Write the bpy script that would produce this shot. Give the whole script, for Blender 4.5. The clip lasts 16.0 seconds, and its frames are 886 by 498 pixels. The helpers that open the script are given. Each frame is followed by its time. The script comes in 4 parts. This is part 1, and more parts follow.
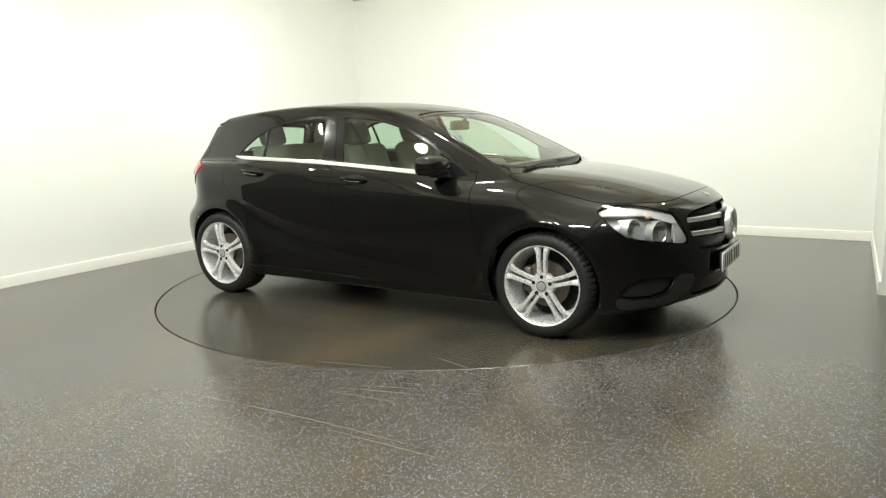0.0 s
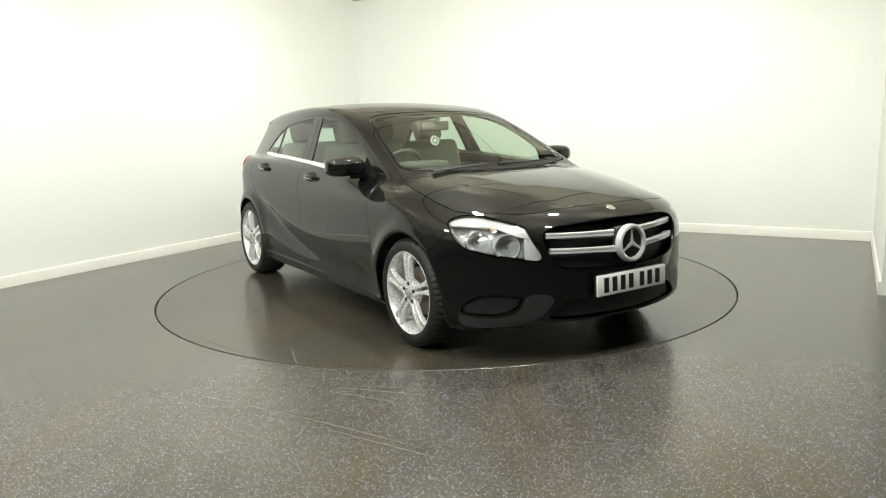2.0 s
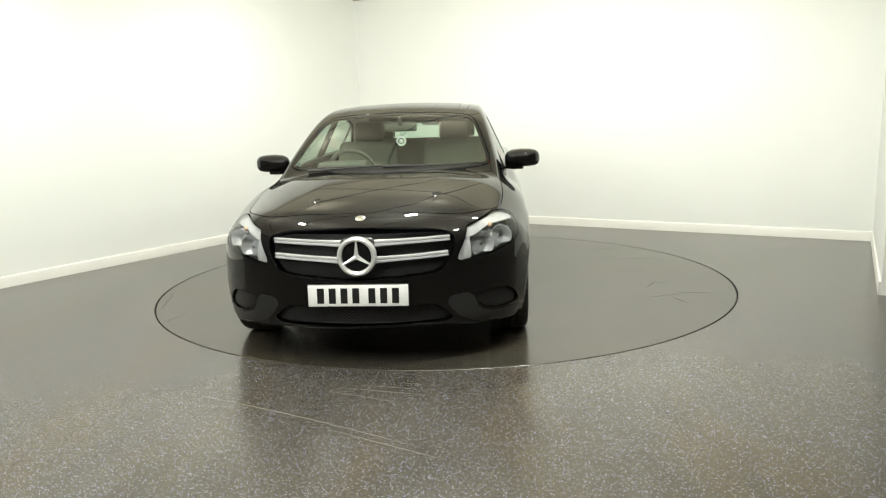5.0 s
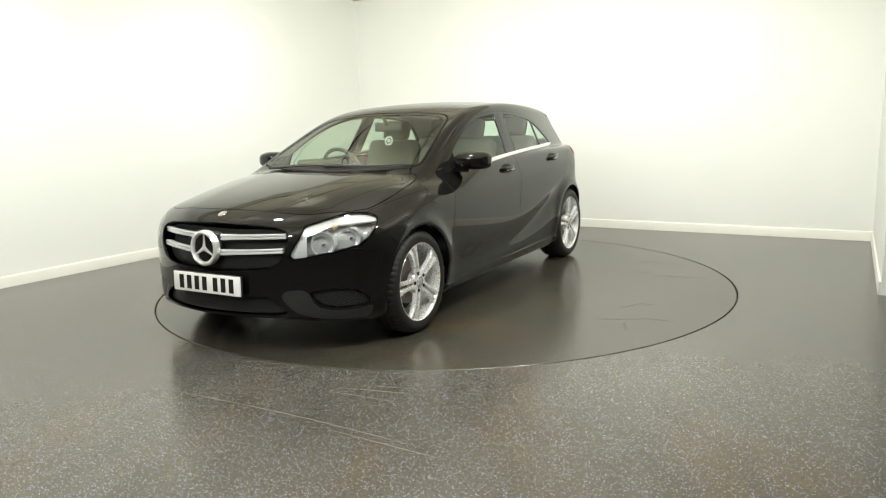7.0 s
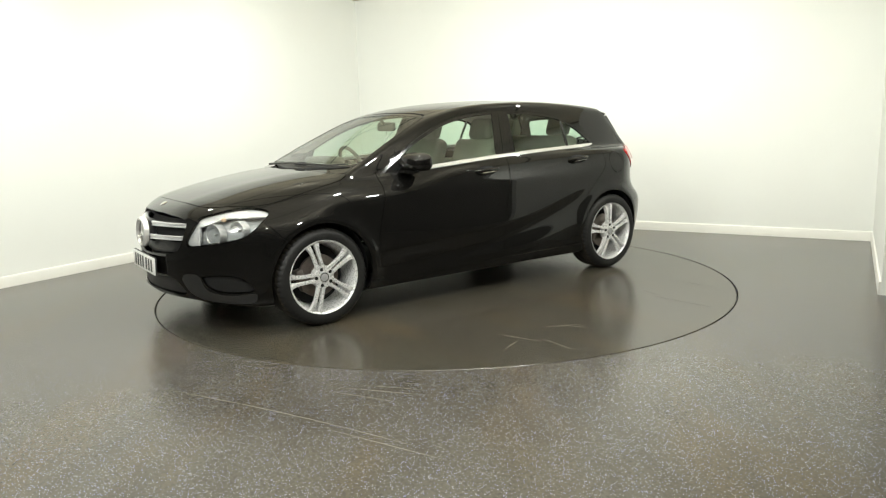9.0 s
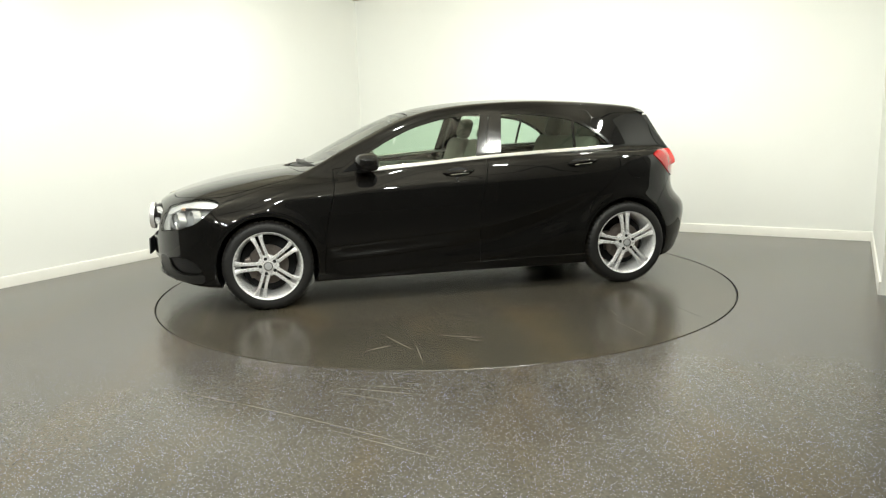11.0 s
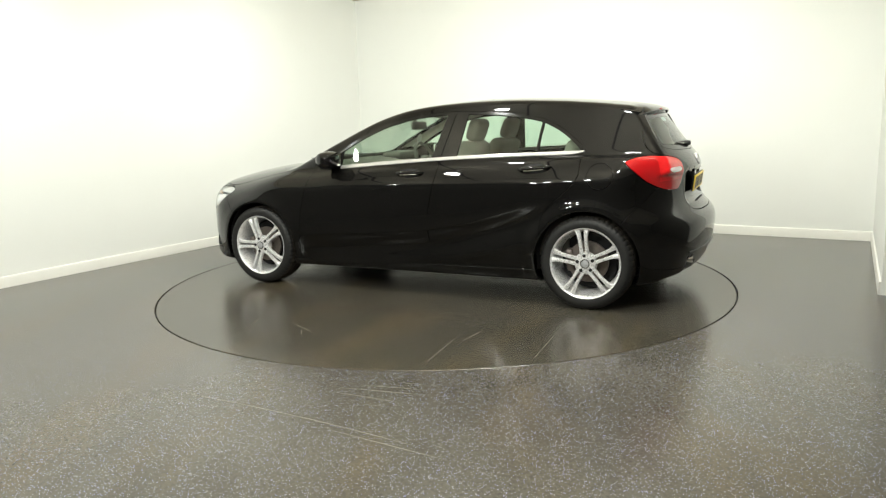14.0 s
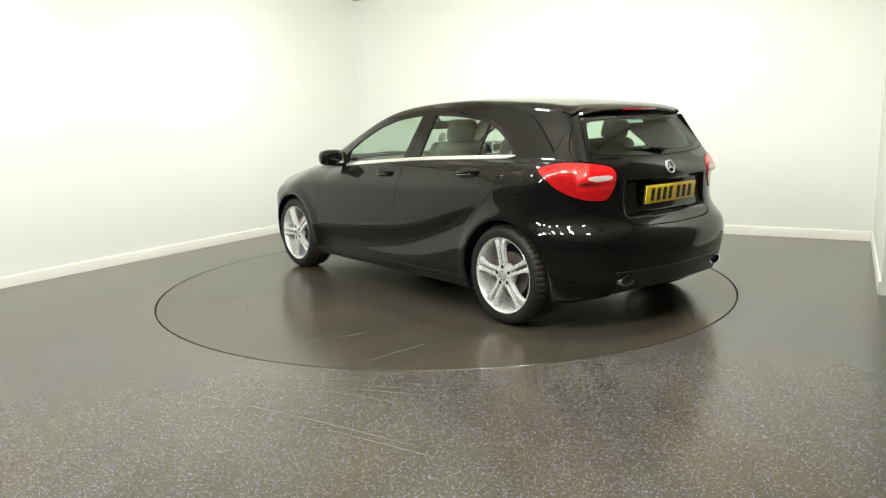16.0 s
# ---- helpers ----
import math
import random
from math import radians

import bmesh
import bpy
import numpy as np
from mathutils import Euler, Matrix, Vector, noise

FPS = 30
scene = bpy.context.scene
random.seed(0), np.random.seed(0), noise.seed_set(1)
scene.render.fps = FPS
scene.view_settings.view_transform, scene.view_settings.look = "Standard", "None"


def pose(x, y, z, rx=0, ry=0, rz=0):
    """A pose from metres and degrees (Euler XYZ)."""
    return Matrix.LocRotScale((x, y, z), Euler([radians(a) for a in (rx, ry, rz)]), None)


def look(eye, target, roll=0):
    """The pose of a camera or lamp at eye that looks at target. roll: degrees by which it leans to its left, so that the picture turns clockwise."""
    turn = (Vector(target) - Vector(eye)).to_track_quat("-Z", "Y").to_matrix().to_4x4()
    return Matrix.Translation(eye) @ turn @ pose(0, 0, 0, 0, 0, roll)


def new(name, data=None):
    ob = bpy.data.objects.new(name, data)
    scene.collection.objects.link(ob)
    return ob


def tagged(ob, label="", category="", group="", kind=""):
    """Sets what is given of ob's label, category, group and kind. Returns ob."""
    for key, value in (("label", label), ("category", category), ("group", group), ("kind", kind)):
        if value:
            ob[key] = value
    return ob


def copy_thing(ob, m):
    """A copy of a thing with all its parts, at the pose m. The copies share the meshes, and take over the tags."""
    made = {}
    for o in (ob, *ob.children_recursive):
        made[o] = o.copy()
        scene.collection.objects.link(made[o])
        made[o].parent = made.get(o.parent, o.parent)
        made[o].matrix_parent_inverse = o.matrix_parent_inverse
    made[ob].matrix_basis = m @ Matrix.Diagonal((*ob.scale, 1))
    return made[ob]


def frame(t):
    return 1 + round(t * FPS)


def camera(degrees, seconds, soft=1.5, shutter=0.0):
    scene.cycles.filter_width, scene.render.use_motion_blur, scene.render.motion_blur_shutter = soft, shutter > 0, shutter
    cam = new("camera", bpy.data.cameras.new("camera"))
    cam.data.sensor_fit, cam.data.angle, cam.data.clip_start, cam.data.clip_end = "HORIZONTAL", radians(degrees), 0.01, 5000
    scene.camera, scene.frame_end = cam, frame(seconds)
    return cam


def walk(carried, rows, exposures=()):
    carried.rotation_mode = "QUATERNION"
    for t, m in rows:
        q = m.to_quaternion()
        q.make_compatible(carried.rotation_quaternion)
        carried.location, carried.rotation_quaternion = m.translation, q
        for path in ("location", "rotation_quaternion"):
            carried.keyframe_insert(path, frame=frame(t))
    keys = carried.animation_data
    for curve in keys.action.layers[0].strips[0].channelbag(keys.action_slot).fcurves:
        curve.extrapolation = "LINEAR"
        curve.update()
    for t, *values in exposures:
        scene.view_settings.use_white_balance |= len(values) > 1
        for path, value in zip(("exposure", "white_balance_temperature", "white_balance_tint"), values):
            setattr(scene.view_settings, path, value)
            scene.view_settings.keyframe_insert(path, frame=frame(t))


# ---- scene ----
cam = camera(62.34, 16.0, 1.2)
EYE = pose(0.0, -5.888, 1.2904, 79.971, 1.598, -0.152)
walk(cam, [(0.0, EYE), (16.0, EYE)])

scene.view_settings.exposure = -0.2


def turn_at(t):
    """Heading of the turntable in degrees."""
    extra = np.interp(t, (0, 4, 6.5, 9, 11.5, 12.5, 13.5, 14.5, 16), (0.12, -0.1, -0.4, -0.6, 0.6, 1.2, 0.5, -0.15, -0.85))
    return -32.29 - 12.365 * t + float(extra)


# ---- light: a closed windowless studio, lit by ceiling lamps and added uplights ----
world = bpy.data.worlds.new("world")
scene.world = world
world.use_nodes = True
world.node_tree.nodes["Background"].inputs[0].default_value = (0.0, 0.0, 0.0, 1)
CEILING = 2.88
# each lamp head: place on the ceiling, the point it is aimed at, power down, power of an added uplight, drop below the
# ceiling
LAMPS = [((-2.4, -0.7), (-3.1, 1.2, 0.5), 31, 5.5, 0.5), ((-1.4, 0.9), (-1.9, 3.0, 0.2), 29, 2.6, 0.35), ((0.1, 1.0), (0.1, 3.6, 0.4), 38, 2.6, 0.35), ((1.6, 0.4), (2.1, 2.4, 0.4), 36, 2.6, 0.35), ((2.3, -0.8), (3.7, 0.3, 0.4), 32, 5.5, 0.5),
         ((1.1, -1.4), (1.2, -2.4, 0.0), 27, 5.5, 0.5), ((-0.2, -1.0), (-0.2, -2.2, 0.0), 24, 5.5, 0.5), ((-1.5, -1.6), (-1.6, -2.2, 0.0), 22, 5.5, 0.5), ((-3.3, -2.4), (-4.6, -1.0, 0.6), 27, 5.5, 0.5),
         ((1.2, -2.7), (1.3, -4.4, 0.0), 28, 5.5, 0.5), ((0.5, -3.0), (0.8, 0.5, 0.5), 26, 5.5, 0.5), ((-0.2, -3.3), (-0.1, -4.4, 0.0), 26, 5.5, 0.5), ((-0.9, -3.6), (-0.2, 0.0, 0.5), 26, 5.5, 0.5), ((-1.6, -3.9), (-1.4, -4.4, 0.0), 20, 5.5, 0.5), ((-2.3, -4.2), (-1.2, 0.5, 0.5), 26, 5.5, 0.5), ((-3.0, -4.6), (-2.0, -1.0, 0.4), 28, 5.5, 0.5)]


def lamp_pose(place, aim, drop):
    return look((place[0], place[1], CEILING - drop), aim)


def add_lamp_or_fill(m, watts, size):
    data = bpy.data.lights.new("lamp_or_fill_light", "AREA")
    data.shape, data.size, data.energy, data.color = "DISK", size, watts, LAMP_COLOUR
    ob = new("lamp_or_fill_light", data)
    ob.matrix_world = m
    return ob


LAMP_COLOUR = (0.975, 1.0, 0.93)
for lamp_place, lamp_aim, watts_down, fill_watts, lamp_drop in LAMPS:
    add_lamp_or_fill(lamp_pose(lamp_place, lamp_aim, lamp_drop) @ pose(0, 0, -0.075), watts_down, 0.15)
    # added fill light above the closed head, brightens the ceiling for the reflections
    if fill_watts:
        add_lamp_or_fill(pose(lamp_place[0], lamp_place[1], CEILING - lamp_drop + 0.08, 180), fill_watts, 0.12)


# ---- materials ----
def material(name):
    mat = bpy.data.materials.new(name)
    mat.use_nodes = True
    nt = mat.node_tree
    return mat, nt, nt.nodes["Principled BSDF"]


def plain(name, colour, rough=0.5, metal=0.0, coat=0.0, noise_scale=0, amount=0.1, bump=0.0, spec=0.5):
    """A plain paint, metal or plastic with a little unevenness in colour and gloss."""
    mat, nt, b = material(name)
    b.inputs["Base Color"].default_value = (*colour, 1)
    b.inputs["Roughness"].default_value = rough
    b.inputs["Metallic"].default_value = metal
    b.inputs["Coat Weight"].default_value = coat
    b.inputs["Coat Roughness"].default_value = 0.02
    b.inputs["Coat IOR"].default_value = 1.42
    b.inputs["Specular IOR Level"].default_value = spec
    if noise_scale:
        co = nt.nodes.new("ShaderNodeTexCoord")
        n = nt.nodes.new("ShaderNodeTexNoise")
        n.inputs["Scale"].default_value, n.inputs["Detail"].default_value = noise_scale, 6
        nt.links.new(co.outputs["Object"], n.inputs["Vector"])
        mix = nt.nodes.new("ShaderNodeMix")
        mix.data_type = "RGBA"
        mix.inputs[6].default_value = (*[c * (1 - amount) for c in colour], 1)
        mix.inputs[7].default_value = (*[min(1, c * (1 + amount)) for c in colour], 1)
        nt.links.new(n.outputs["Fac"], mix.inputs[0])
        nt.links.new(mix.outputs[2], b.inputs["Base Color"])
        rr = nt.nodes.new("ShaderNodeMapRange")
        rr.inputs["To Min"].default_value, rr.inputs["To Max"].default_value = rough * 0.8, min(1, rough * 1.2)
        nt.links.new(n.outputs["Fac"], rr.inputs["Value"])
        nt.links.new(rr.outputs[0], b.inputs["Roughness"])
        if bump:
            bp = nt.nodes.new("ShaderNodeBump")
            bp.inputs["Strength"].default_value, bp.inputs["Distance"].default_value = bump, 0.002
            nt.links.new(n.outputs["Fac"], bp.inputs["Height"])
            nt.links.new(bp.outputs[0], b.inputs["Normal"])
    return mat


def clear(name, tint, gloss_rough=0.01, ior=1.5):
    """A thin pane: tinted see-through with a glass gloss."""
    mat, nt, b = material(name)
    nt.nodes.remove(b)
    t = nt.nodes.new("ShaderNodeBsdfTransparent")
    t.inputs[0].default_value = (*tint, 1)
    g = nt.nodes.new("ShaderNodeBsdfGlossy")
    g.inputs["Roughness"].default_value = gloss_rough
    # the same gloss from either side of the thin pane: ((ior-1)/(ior+1))^2 head on, full at a glancing angle
    head_on = ((ior - 1) / (ior + 1)) ** 2
    f = nt.nodes.new("ShaderNodeLayerWeight")
    f.inputs["Blend"].default_value = 0.5
    steep = nt.nodes.new("ShaderNodeMath")
    steep.operation = "POWER"
    steep.inputs[1].default_value = 5.0
    gloss = nt.nodes.new("ShaderNodeMath")
    gloss.operation = "MULTIPLY_ADD"
    gloss.inputs[1].default_value, gloss.inputs[2].default_value = 1 - 2 * head_on, 2 * head_on
    nt.links.new(f.outputs["Facing"], steep.inputs[0])
    nt.links.new(steep.outputs[0], gloss.inputs[0])
    mix = nt.nodes.new("ShaderNodeMixShader")
    nt.links.new(gloss.outputs[0], mix.inputs[0])
    nt.links.new(t.outputs[0], mix.inputs[1])
    nt.links.new(g.outputs[0], mix.inputs[2])
    nt.links.new(mix.outputs[0], nt.nodes["Material Output"].inputs[0])
    return mat


def floor_material(name, disc):
    """Grey-brown speckled safety vinyl, worn and slightly glossy; the plate has scuffs of its own."""
    mat, nt, b = material(name)
    N, L = nt.nodes.new, nt.links.new
    co = N("ShaderNodeTexCoord")

    def noise_tex(scale, detail, stretch=(1, 1, 1), turn=0.0):
        m = N("ShaderNodeMapping")
        m.inputs["Scale"].default_value, m.inputs["Rotation"].default_value = stretch, (0, 0, turn)
        L(co.outputs["Object"], m.inputs["Vector"])
        n = N("ShaderNodeTexNoise")
        n.inputs["Scale"].default_value, n.inputs["Detail"].default_value = scale, detail
        L(m.outputs[0], n.inputs["Vector"])
        return n.outputs["Fac"]

    def mapped(v, a, c, lo, hi):
        r = N("ShaderNodeMapRange")
        for key, val in zip(("From Min", "From Max", "To Min", "To Max"), (a, c, lo, hi)):
            r.inputs[key].default_value = val
        L(v, r.inputs["Value"])
        return r.outputs[0]

    def blend(fac, one, two):
        m = N("ShaderNodeMix")
        m.data_type = "RGBA"
        L(fac, m.inputs[0])
        for k, v in ((6, one), (7, two)):
            if isinstance(v, tuple):
                m.inputs[k].default_value = (*v, 1)
            else:
                L(v, m.inputs[k])
        return m.outputs[2]

    dark, light = (PLATE_DARK, PLATE_LIGHT) if disc else (FLOOR_DARK, FLOOR_LIGHT)
    base = blend(mapped(noise_tex(1.1, 4), 0.3, 0.7, 0, 1), dark, light)
    base = blend(mapped(noise_tex(2.2, 3, (1, 0.25, 1), 0.5), 0.50, 0.66, 0, 0.55), base, (0.105, 0.078, 0.042))
    base = blend(mapped(noise_tex(70, 3), 0.42, 0.72, 0, 0.7), base, (0.036, 0.035, 0.032))
    base = blend(mapped(noise_tex(7, 6, (1, 0.3, 1), 1.1), 0.48, 0.75, 0, 0.5), base, (0.050, 0.044, 0.034))
    # pale and bluish flecks
    v = N("ShaderNodeTexVoronoi")
    v.inputs["Scale"].default_value = 125
    L(co.outputs["Object"], v.inputs["Vector"])
    pick = N("ShaderNodeSeparateColor")
    L(v.outputs["Color"], pick.inputs[0])
    small = mapped(v.outputs["Distance"], 0.17, 0.25, 1, 0)
    chosen = mapped(pick.outputs[0], 0.86 if disc else 0.30, 0.88 if disc else 0.32, 0, 0.35 if disc else 1)
    both = N("ShaderNodeMath")
    both.operation = "MULTIPLY"
    L(small, both.inputs[0])
    L(chosen, both.inputs[1])
    fleck = blend(pick.outputs[1], (0.60, 0.60, 0.60), (0.34, 0.36, 0.74))
    colour = blend(both.outputs[0], base, fleck)
    L(colour, b.inputs["Base Color"])
    rough = mapped(noise_tex(1.5, 2, (1, 0.4, 1), 0.8), 0.2, 0.8, FLOOR_ROUGH[0], FLOOR_ROUGH[1])
    L(rough, b.inputs["Roughness"])
    b.inputs["Specular IOR Level"].default_value = 0.5
    bp = N("ShaderNodeBump")
    bp.inputs["Strength"].default_value, bp.inputs["Distance"].default_value = 0.025, 0.002
    L(noise_tex(140, 2), bp.inputs["Height"])
    L(bp.outputs[0], b.inputs["Normal"])
    return mat


FLOOR_DARK, FLOOR_LIGHT, FLOOR_ROUGH = (0.076, 0.069, 0.056), (0.098, 0.090, 0.073), (0.21, 0.24)
PLATE_DARK, PLATE_LIGHT = (0.046, 0.041, 0.031), (0.066, 0.058, 0.043)
PAINT = plain("black_paint", (0.0035, 0.0033, 0.003), 0.5, 0, 1.0, spec=0.05)
BLACK_TRIM = plain("black_gloss_trim", (0.006, 0.006, 0.006), 0.12)
MATT_TRIM = plain("matt_black_trim", (0.008, 0.008, 0.008), 0.85, spec=0.08)
BLACK_PLASTIC = plain("black_plastic", (0.016, 0.016, 0.016), 0.45, noise_scale=300, bump=0.2)
SATIN = plain("satin_black", (0.020, 0.020, 0.020), 0.34, noise_scale=60)
RUBBER = plain("rubber", (0.008, 0.0078, 0.0075), 0.58, noise_scale=40, amount=0.3)
TREAD = plain("dusty_tread", (0.026, 0.020, 0.013), 0.8, noise_scale=60, amount=0.4)
ALLOY = plain("silver_alloy", (0.76, 0.76, 0.76), 0.28, 0.35, noise_scale=90, amount=0.04)
CHROME = plain("chrome", (0.80, 0.80, 0.79), 0.07, 1.0)
BRUSHED = plain("silver_bar", (0.80, 0.81, 0.82), 0.2, 0.45)
BRIGHT = plain("polished_strip", (0.86, 0.86, 0.85), 0.16, 0.6)
DISC = plain("brake_iron", (0.22, 0.19, 0.17), 0.4, 0.8, noise_scale=60, amount=0.3)
DARK = plain("dark_inner", (0.006, 0.006, 0.006), 0.8)
GLASS = clear("car_glass", (0.74, 0.87, 0.78))
SCREEN = clear("windscreen_glass", (0.80, 0.90, 0.82), ior=1.7)
LENS = clear("clear_lens", (0.90, 0.92, 0.92))
CLOTH = plain("grey_fabric", (0.25, 0.235, 0.20), 0.85, noise_scale=200, amount=0.3, bump=0.3)
DASH = plain("dash_plastic", (0.13, 0.125, 0.11), 0.6, noise_scale=150, bump=0.2)
LINER = plain("grey_headliner", (0.62, 0.59, 0.52), 0.9, noise_scale=100)
RED = plain("red_lens", (0.66, 0.012, 0.014), 0.08, coat=1.0, noise_scale=25, amount=0.25)
RED_DEEP = plain("deep_red_lens", (0.46, 0.008, 0.010), 0.1, coat=1.0)
MILKY = plain("white_lens", (0.60, 0.50, 0.50), 0.1, coat=1.0)
LAMP_METAL = plain("lamp_reflector", (0.84, 0.85, 0.86), 0.14, 0.6, noise_scale=45, amount=0.2, bump=0.8)
LAMP_WHITE = plain("frosted_lamp_strip", (0.64, 0.64, 0.64), 0.2, 0.25, noise_scale=60, amount=0.25)
LAMP_GREY = plain("lamp_housing", (0.46, 0.47, 0.48), 0.22, 0.3, noise_scale=45, amount=0.2)
AMBER = plain("amber_bulb", (0.62, 0.42, 0.28), 0.25)
PLATE_WHITE = plain("white_plate", (0.84, 0.84, 0.82), 0.35, noise_scale=30, amount=0.05)
PLATE_YELLOW = plain("yellow_plate", (0.88, 0.62, 0.015), 0.35, noise_scale=30, amount=0.05)
INK = plain("black_characters", (0.010, 0.010, 0.010), 0.4)
WHITE = plain("white_wall_paint", (0.79, 0.80, 0.765), 0.75, noise_scale=3.0, amount=0.015, bump=0.05)
SKIRT = plain("white_gloss_paint", (0.80, 0.79, 0.74), 0.4, noise_scale=6, amount=0.05)
TILE = plain("ceiling_panel", (0.88, 0.80, 0.64), 0.9, noise_scale=90, amount=0.08)
# the gloom of the unseen room end is put into this low grey
UNSEEN_DARK = plain("unseen_dark_wall", (0.10, 0.097, 0.087), 0.8, noise_scale=2, amount=0.1)
LAMP_GLOW, _nt, _b = material("lamp_glow")
_b.inputs["Emission Color"].default_value, _b.inputs["Emission Strength"].default_value = (1.0, 0.95, 0.85, 1), 12


# ---- small builders ----
def mesh_of(name, verts, faces, mat, smooth=True):
    me = bpy.data.meshes.new(name)
    me.from_pydata([tuple(map(float, v)) for v in verts], [], faces)
    me.materials.append(mat)
    if smooth:
        me.shade_smooth()
    return me


def part(name, bm, mat, parent=None, label="", smooth=True, sharp=35):
    """Links a bmesh as one mesh object under a thing or a part."""
    me = bpy.data.meshes.new(name)
    bmesh.ops.recalc_face_normals(bm, faces=bm.faces)
    bm.to_mesh(me)
    bm.free()
    me.materials.append(mat)
    if smooth:
        me.shade_smooth()
        me.set_sharp_from_angle(angle=radians(sharp))
    ob = new(name, me)
    ob.parent = parent
    return tagged(ob, label)


def box(size, at, bevel=0.0, seg=2, rot=None, bm=None):
    own = bmesh.new()
    bmesh.ops.create_cube(own, size=1, matrix=Matrix.Diagonal((*size, 1)))
    if bevel:
        bmesh.ops.bevel(own, geom=own.edges[:], offset=bevel, segments=seg, profile=0.5, affect="EDGES")
    m = Matrix.Translation(at) @ (rot.to_4x4() if rot else Matrix())
    bmesh.ops.transform(own, matrix=m, verts=own.verts)
    if bm is None:
        return own
    return merge(bm, own)


def merge(bm, other):
    me = bpy.data.meshes.new("tmp")
    other.to_mesh(me)
    other.free()
    bm.from_mesh(me)
    bpy.data.meshes.remove(me)
    return bm


def lathe(profile, seg=64, axis="Y", closed=False):
    """Turns (radius, along) pairs round an axis."""
    bm = bmesh.new()
    rings = []
    for r, a in profile:
        ring = []
        for k in range(seg):
            c, s = math.cos(2 * math.pi * k / seg), math.sin(2 * math.pi * k / seg)
            ring.append(bm.verts.new((r * c, a, r * s) if axis == "Y" else (r * c, r * s, a)))
        rings.append(ring)
    pairs = list(zip(rings, rings[1:])) + ([(rings[-1], rings[0])] if closed else [])
    for p, q in pairs:
        for k in range(seg):
            j = (k + 1) % seg
            bm.faces.new((p[k], p[j], q[j], q[k]))
    if not closed:
        for ring in (rings[0], rings[-1]):
            if Vector(ring[0].co - ring[seg // 2].co).length > 0.002:
                bm.faces.new(ring)
    return bm


def loft(sections, caps=True):
    """Skins a row of equal closed outlines."""
    bm = bmesh.new()
    rings = [[bm.verts.new(p) for p in s] for s in sections]
    n = len(rings[0])
    for p, q in zip(rings, rings[1:]):
        for k in range(n):
            j = (k + 1) % n
            bm.faces.new((p[k], p[j], q[j], q[k]))
    if caps:
        bm.faces.new(rings[0])
        bm.faces.new(rings[-1])
    return bm


def tube(points, radius, seg=8, flat=1.0):
    """A round bar along a few points."""
    pts = [Vector(p) for p in points]
    secs = []
    for i, p in enumerate(pts):
        d = (pts[min(i + 1, len(pts) - 1)] - pts[max(i - 1, 0)]).normalized()
        u = d.cross(Vector((0, 0, 1)))
        u = u.normalized() if u.length > 1e-3 else Vector((1, 0, 0))
        v = d.cross(u)
        r = radius[i] if isinstance(radius, (list, tuple)) else radius
        secs.append([p + r * (math.cos(a) * u + flat * math.sin(a) * v) for a in (2 * math.pi * k / seg for k in range(seg))])
    return loft(secs)


# ---- the room ----
LEFT_BACK, RIGHT_BACK = Vector((-1.106, 4.319, 0)), Vector((4.19, 1.176, 0))
LEFT_FRONT = LEFT_BACK - 6.2 * Vector((0.529, 0.849, 0))
RIGHT_FRONT = RIGHT_BACK + 2.4 * Vector((-0.484, -0.875, 0))


def wall(name, a, b, height, mat, label, inner, thick=0.15):
    """A wall from a to b on the ground; its inner face lies on the line."""
    d = (b - a).normalized()
    n = Vector((-d.y, d.x, 0))
    if (inner - a).dot(n) > 0:
        n = -n
    bm = bmesh.new()
    low = [bm.verts.new(p) for p in (a, b, b + n * thick, a + n * thick)]
    top = [bm.verts.new(v.co + Vector((0, 0, height))) for v in low]
    bm.faces.new(low)
    bm.faces.new(top)
    for k in range(4):
        bm.faces.new((low[k], low[(k + 1) % 4], top[(k + 1) % 4], top[k]))
    return tagged(part(name, bm, mat, smooth=False), label, "wall", kind="structure")


def skirting(a, b, inner, label):
    """A skirting board with a rounded top edge."""
    d = (b - a).normalized()
    n = Vector((-d.y, d.x, 0))
    if (inner - a).dot(n) < 0:
        n = -n
    out = ((0, 0), (0.016, 0), (0.016, 0.082), (0.012, 0.092), (0.004, 0.096), (0, 0.096))
    secs = [[p + n * u + Vector((0, 0, v)) for u, v in out] for p in (a + n * 0.001, b + n * 0.001)]
    return tagged(part("baseboard", loft(secs), SKIRT), label, "baseboard", kind="structure")


MIDDLE = Vector((0, 0, 0))
wall("wall_left", LEFT_FRONT, LEFT_BACK, CEILING, WHITE, "white painted plaster studio wall above a low skirting", MIDDLE)
wall("wall_back", LEFT_BACK, RIGHT_BACK, CEILING, WHITE, "white painted plaster studio wall behind the turntable", MIDDLE)
wall("wall_right", RIGHT_BACK, RIGHT_FRONT, CEILING, WHITE, "white painted plaster studio wall with a scuffed skirting", MIDDLE)
skirting(LEFT_FRONT, LEFT_BACK, MIDDLE, "white painted skirting board along the wall")
skirting(LEFT_BACK, RIGHT_BACK, MIDDLE, "white painted skirting board along the wall")
skirting(RIGHT_BACK, RIGHT_FRONT, MIDDLE, "scuffed white painted skirting board")
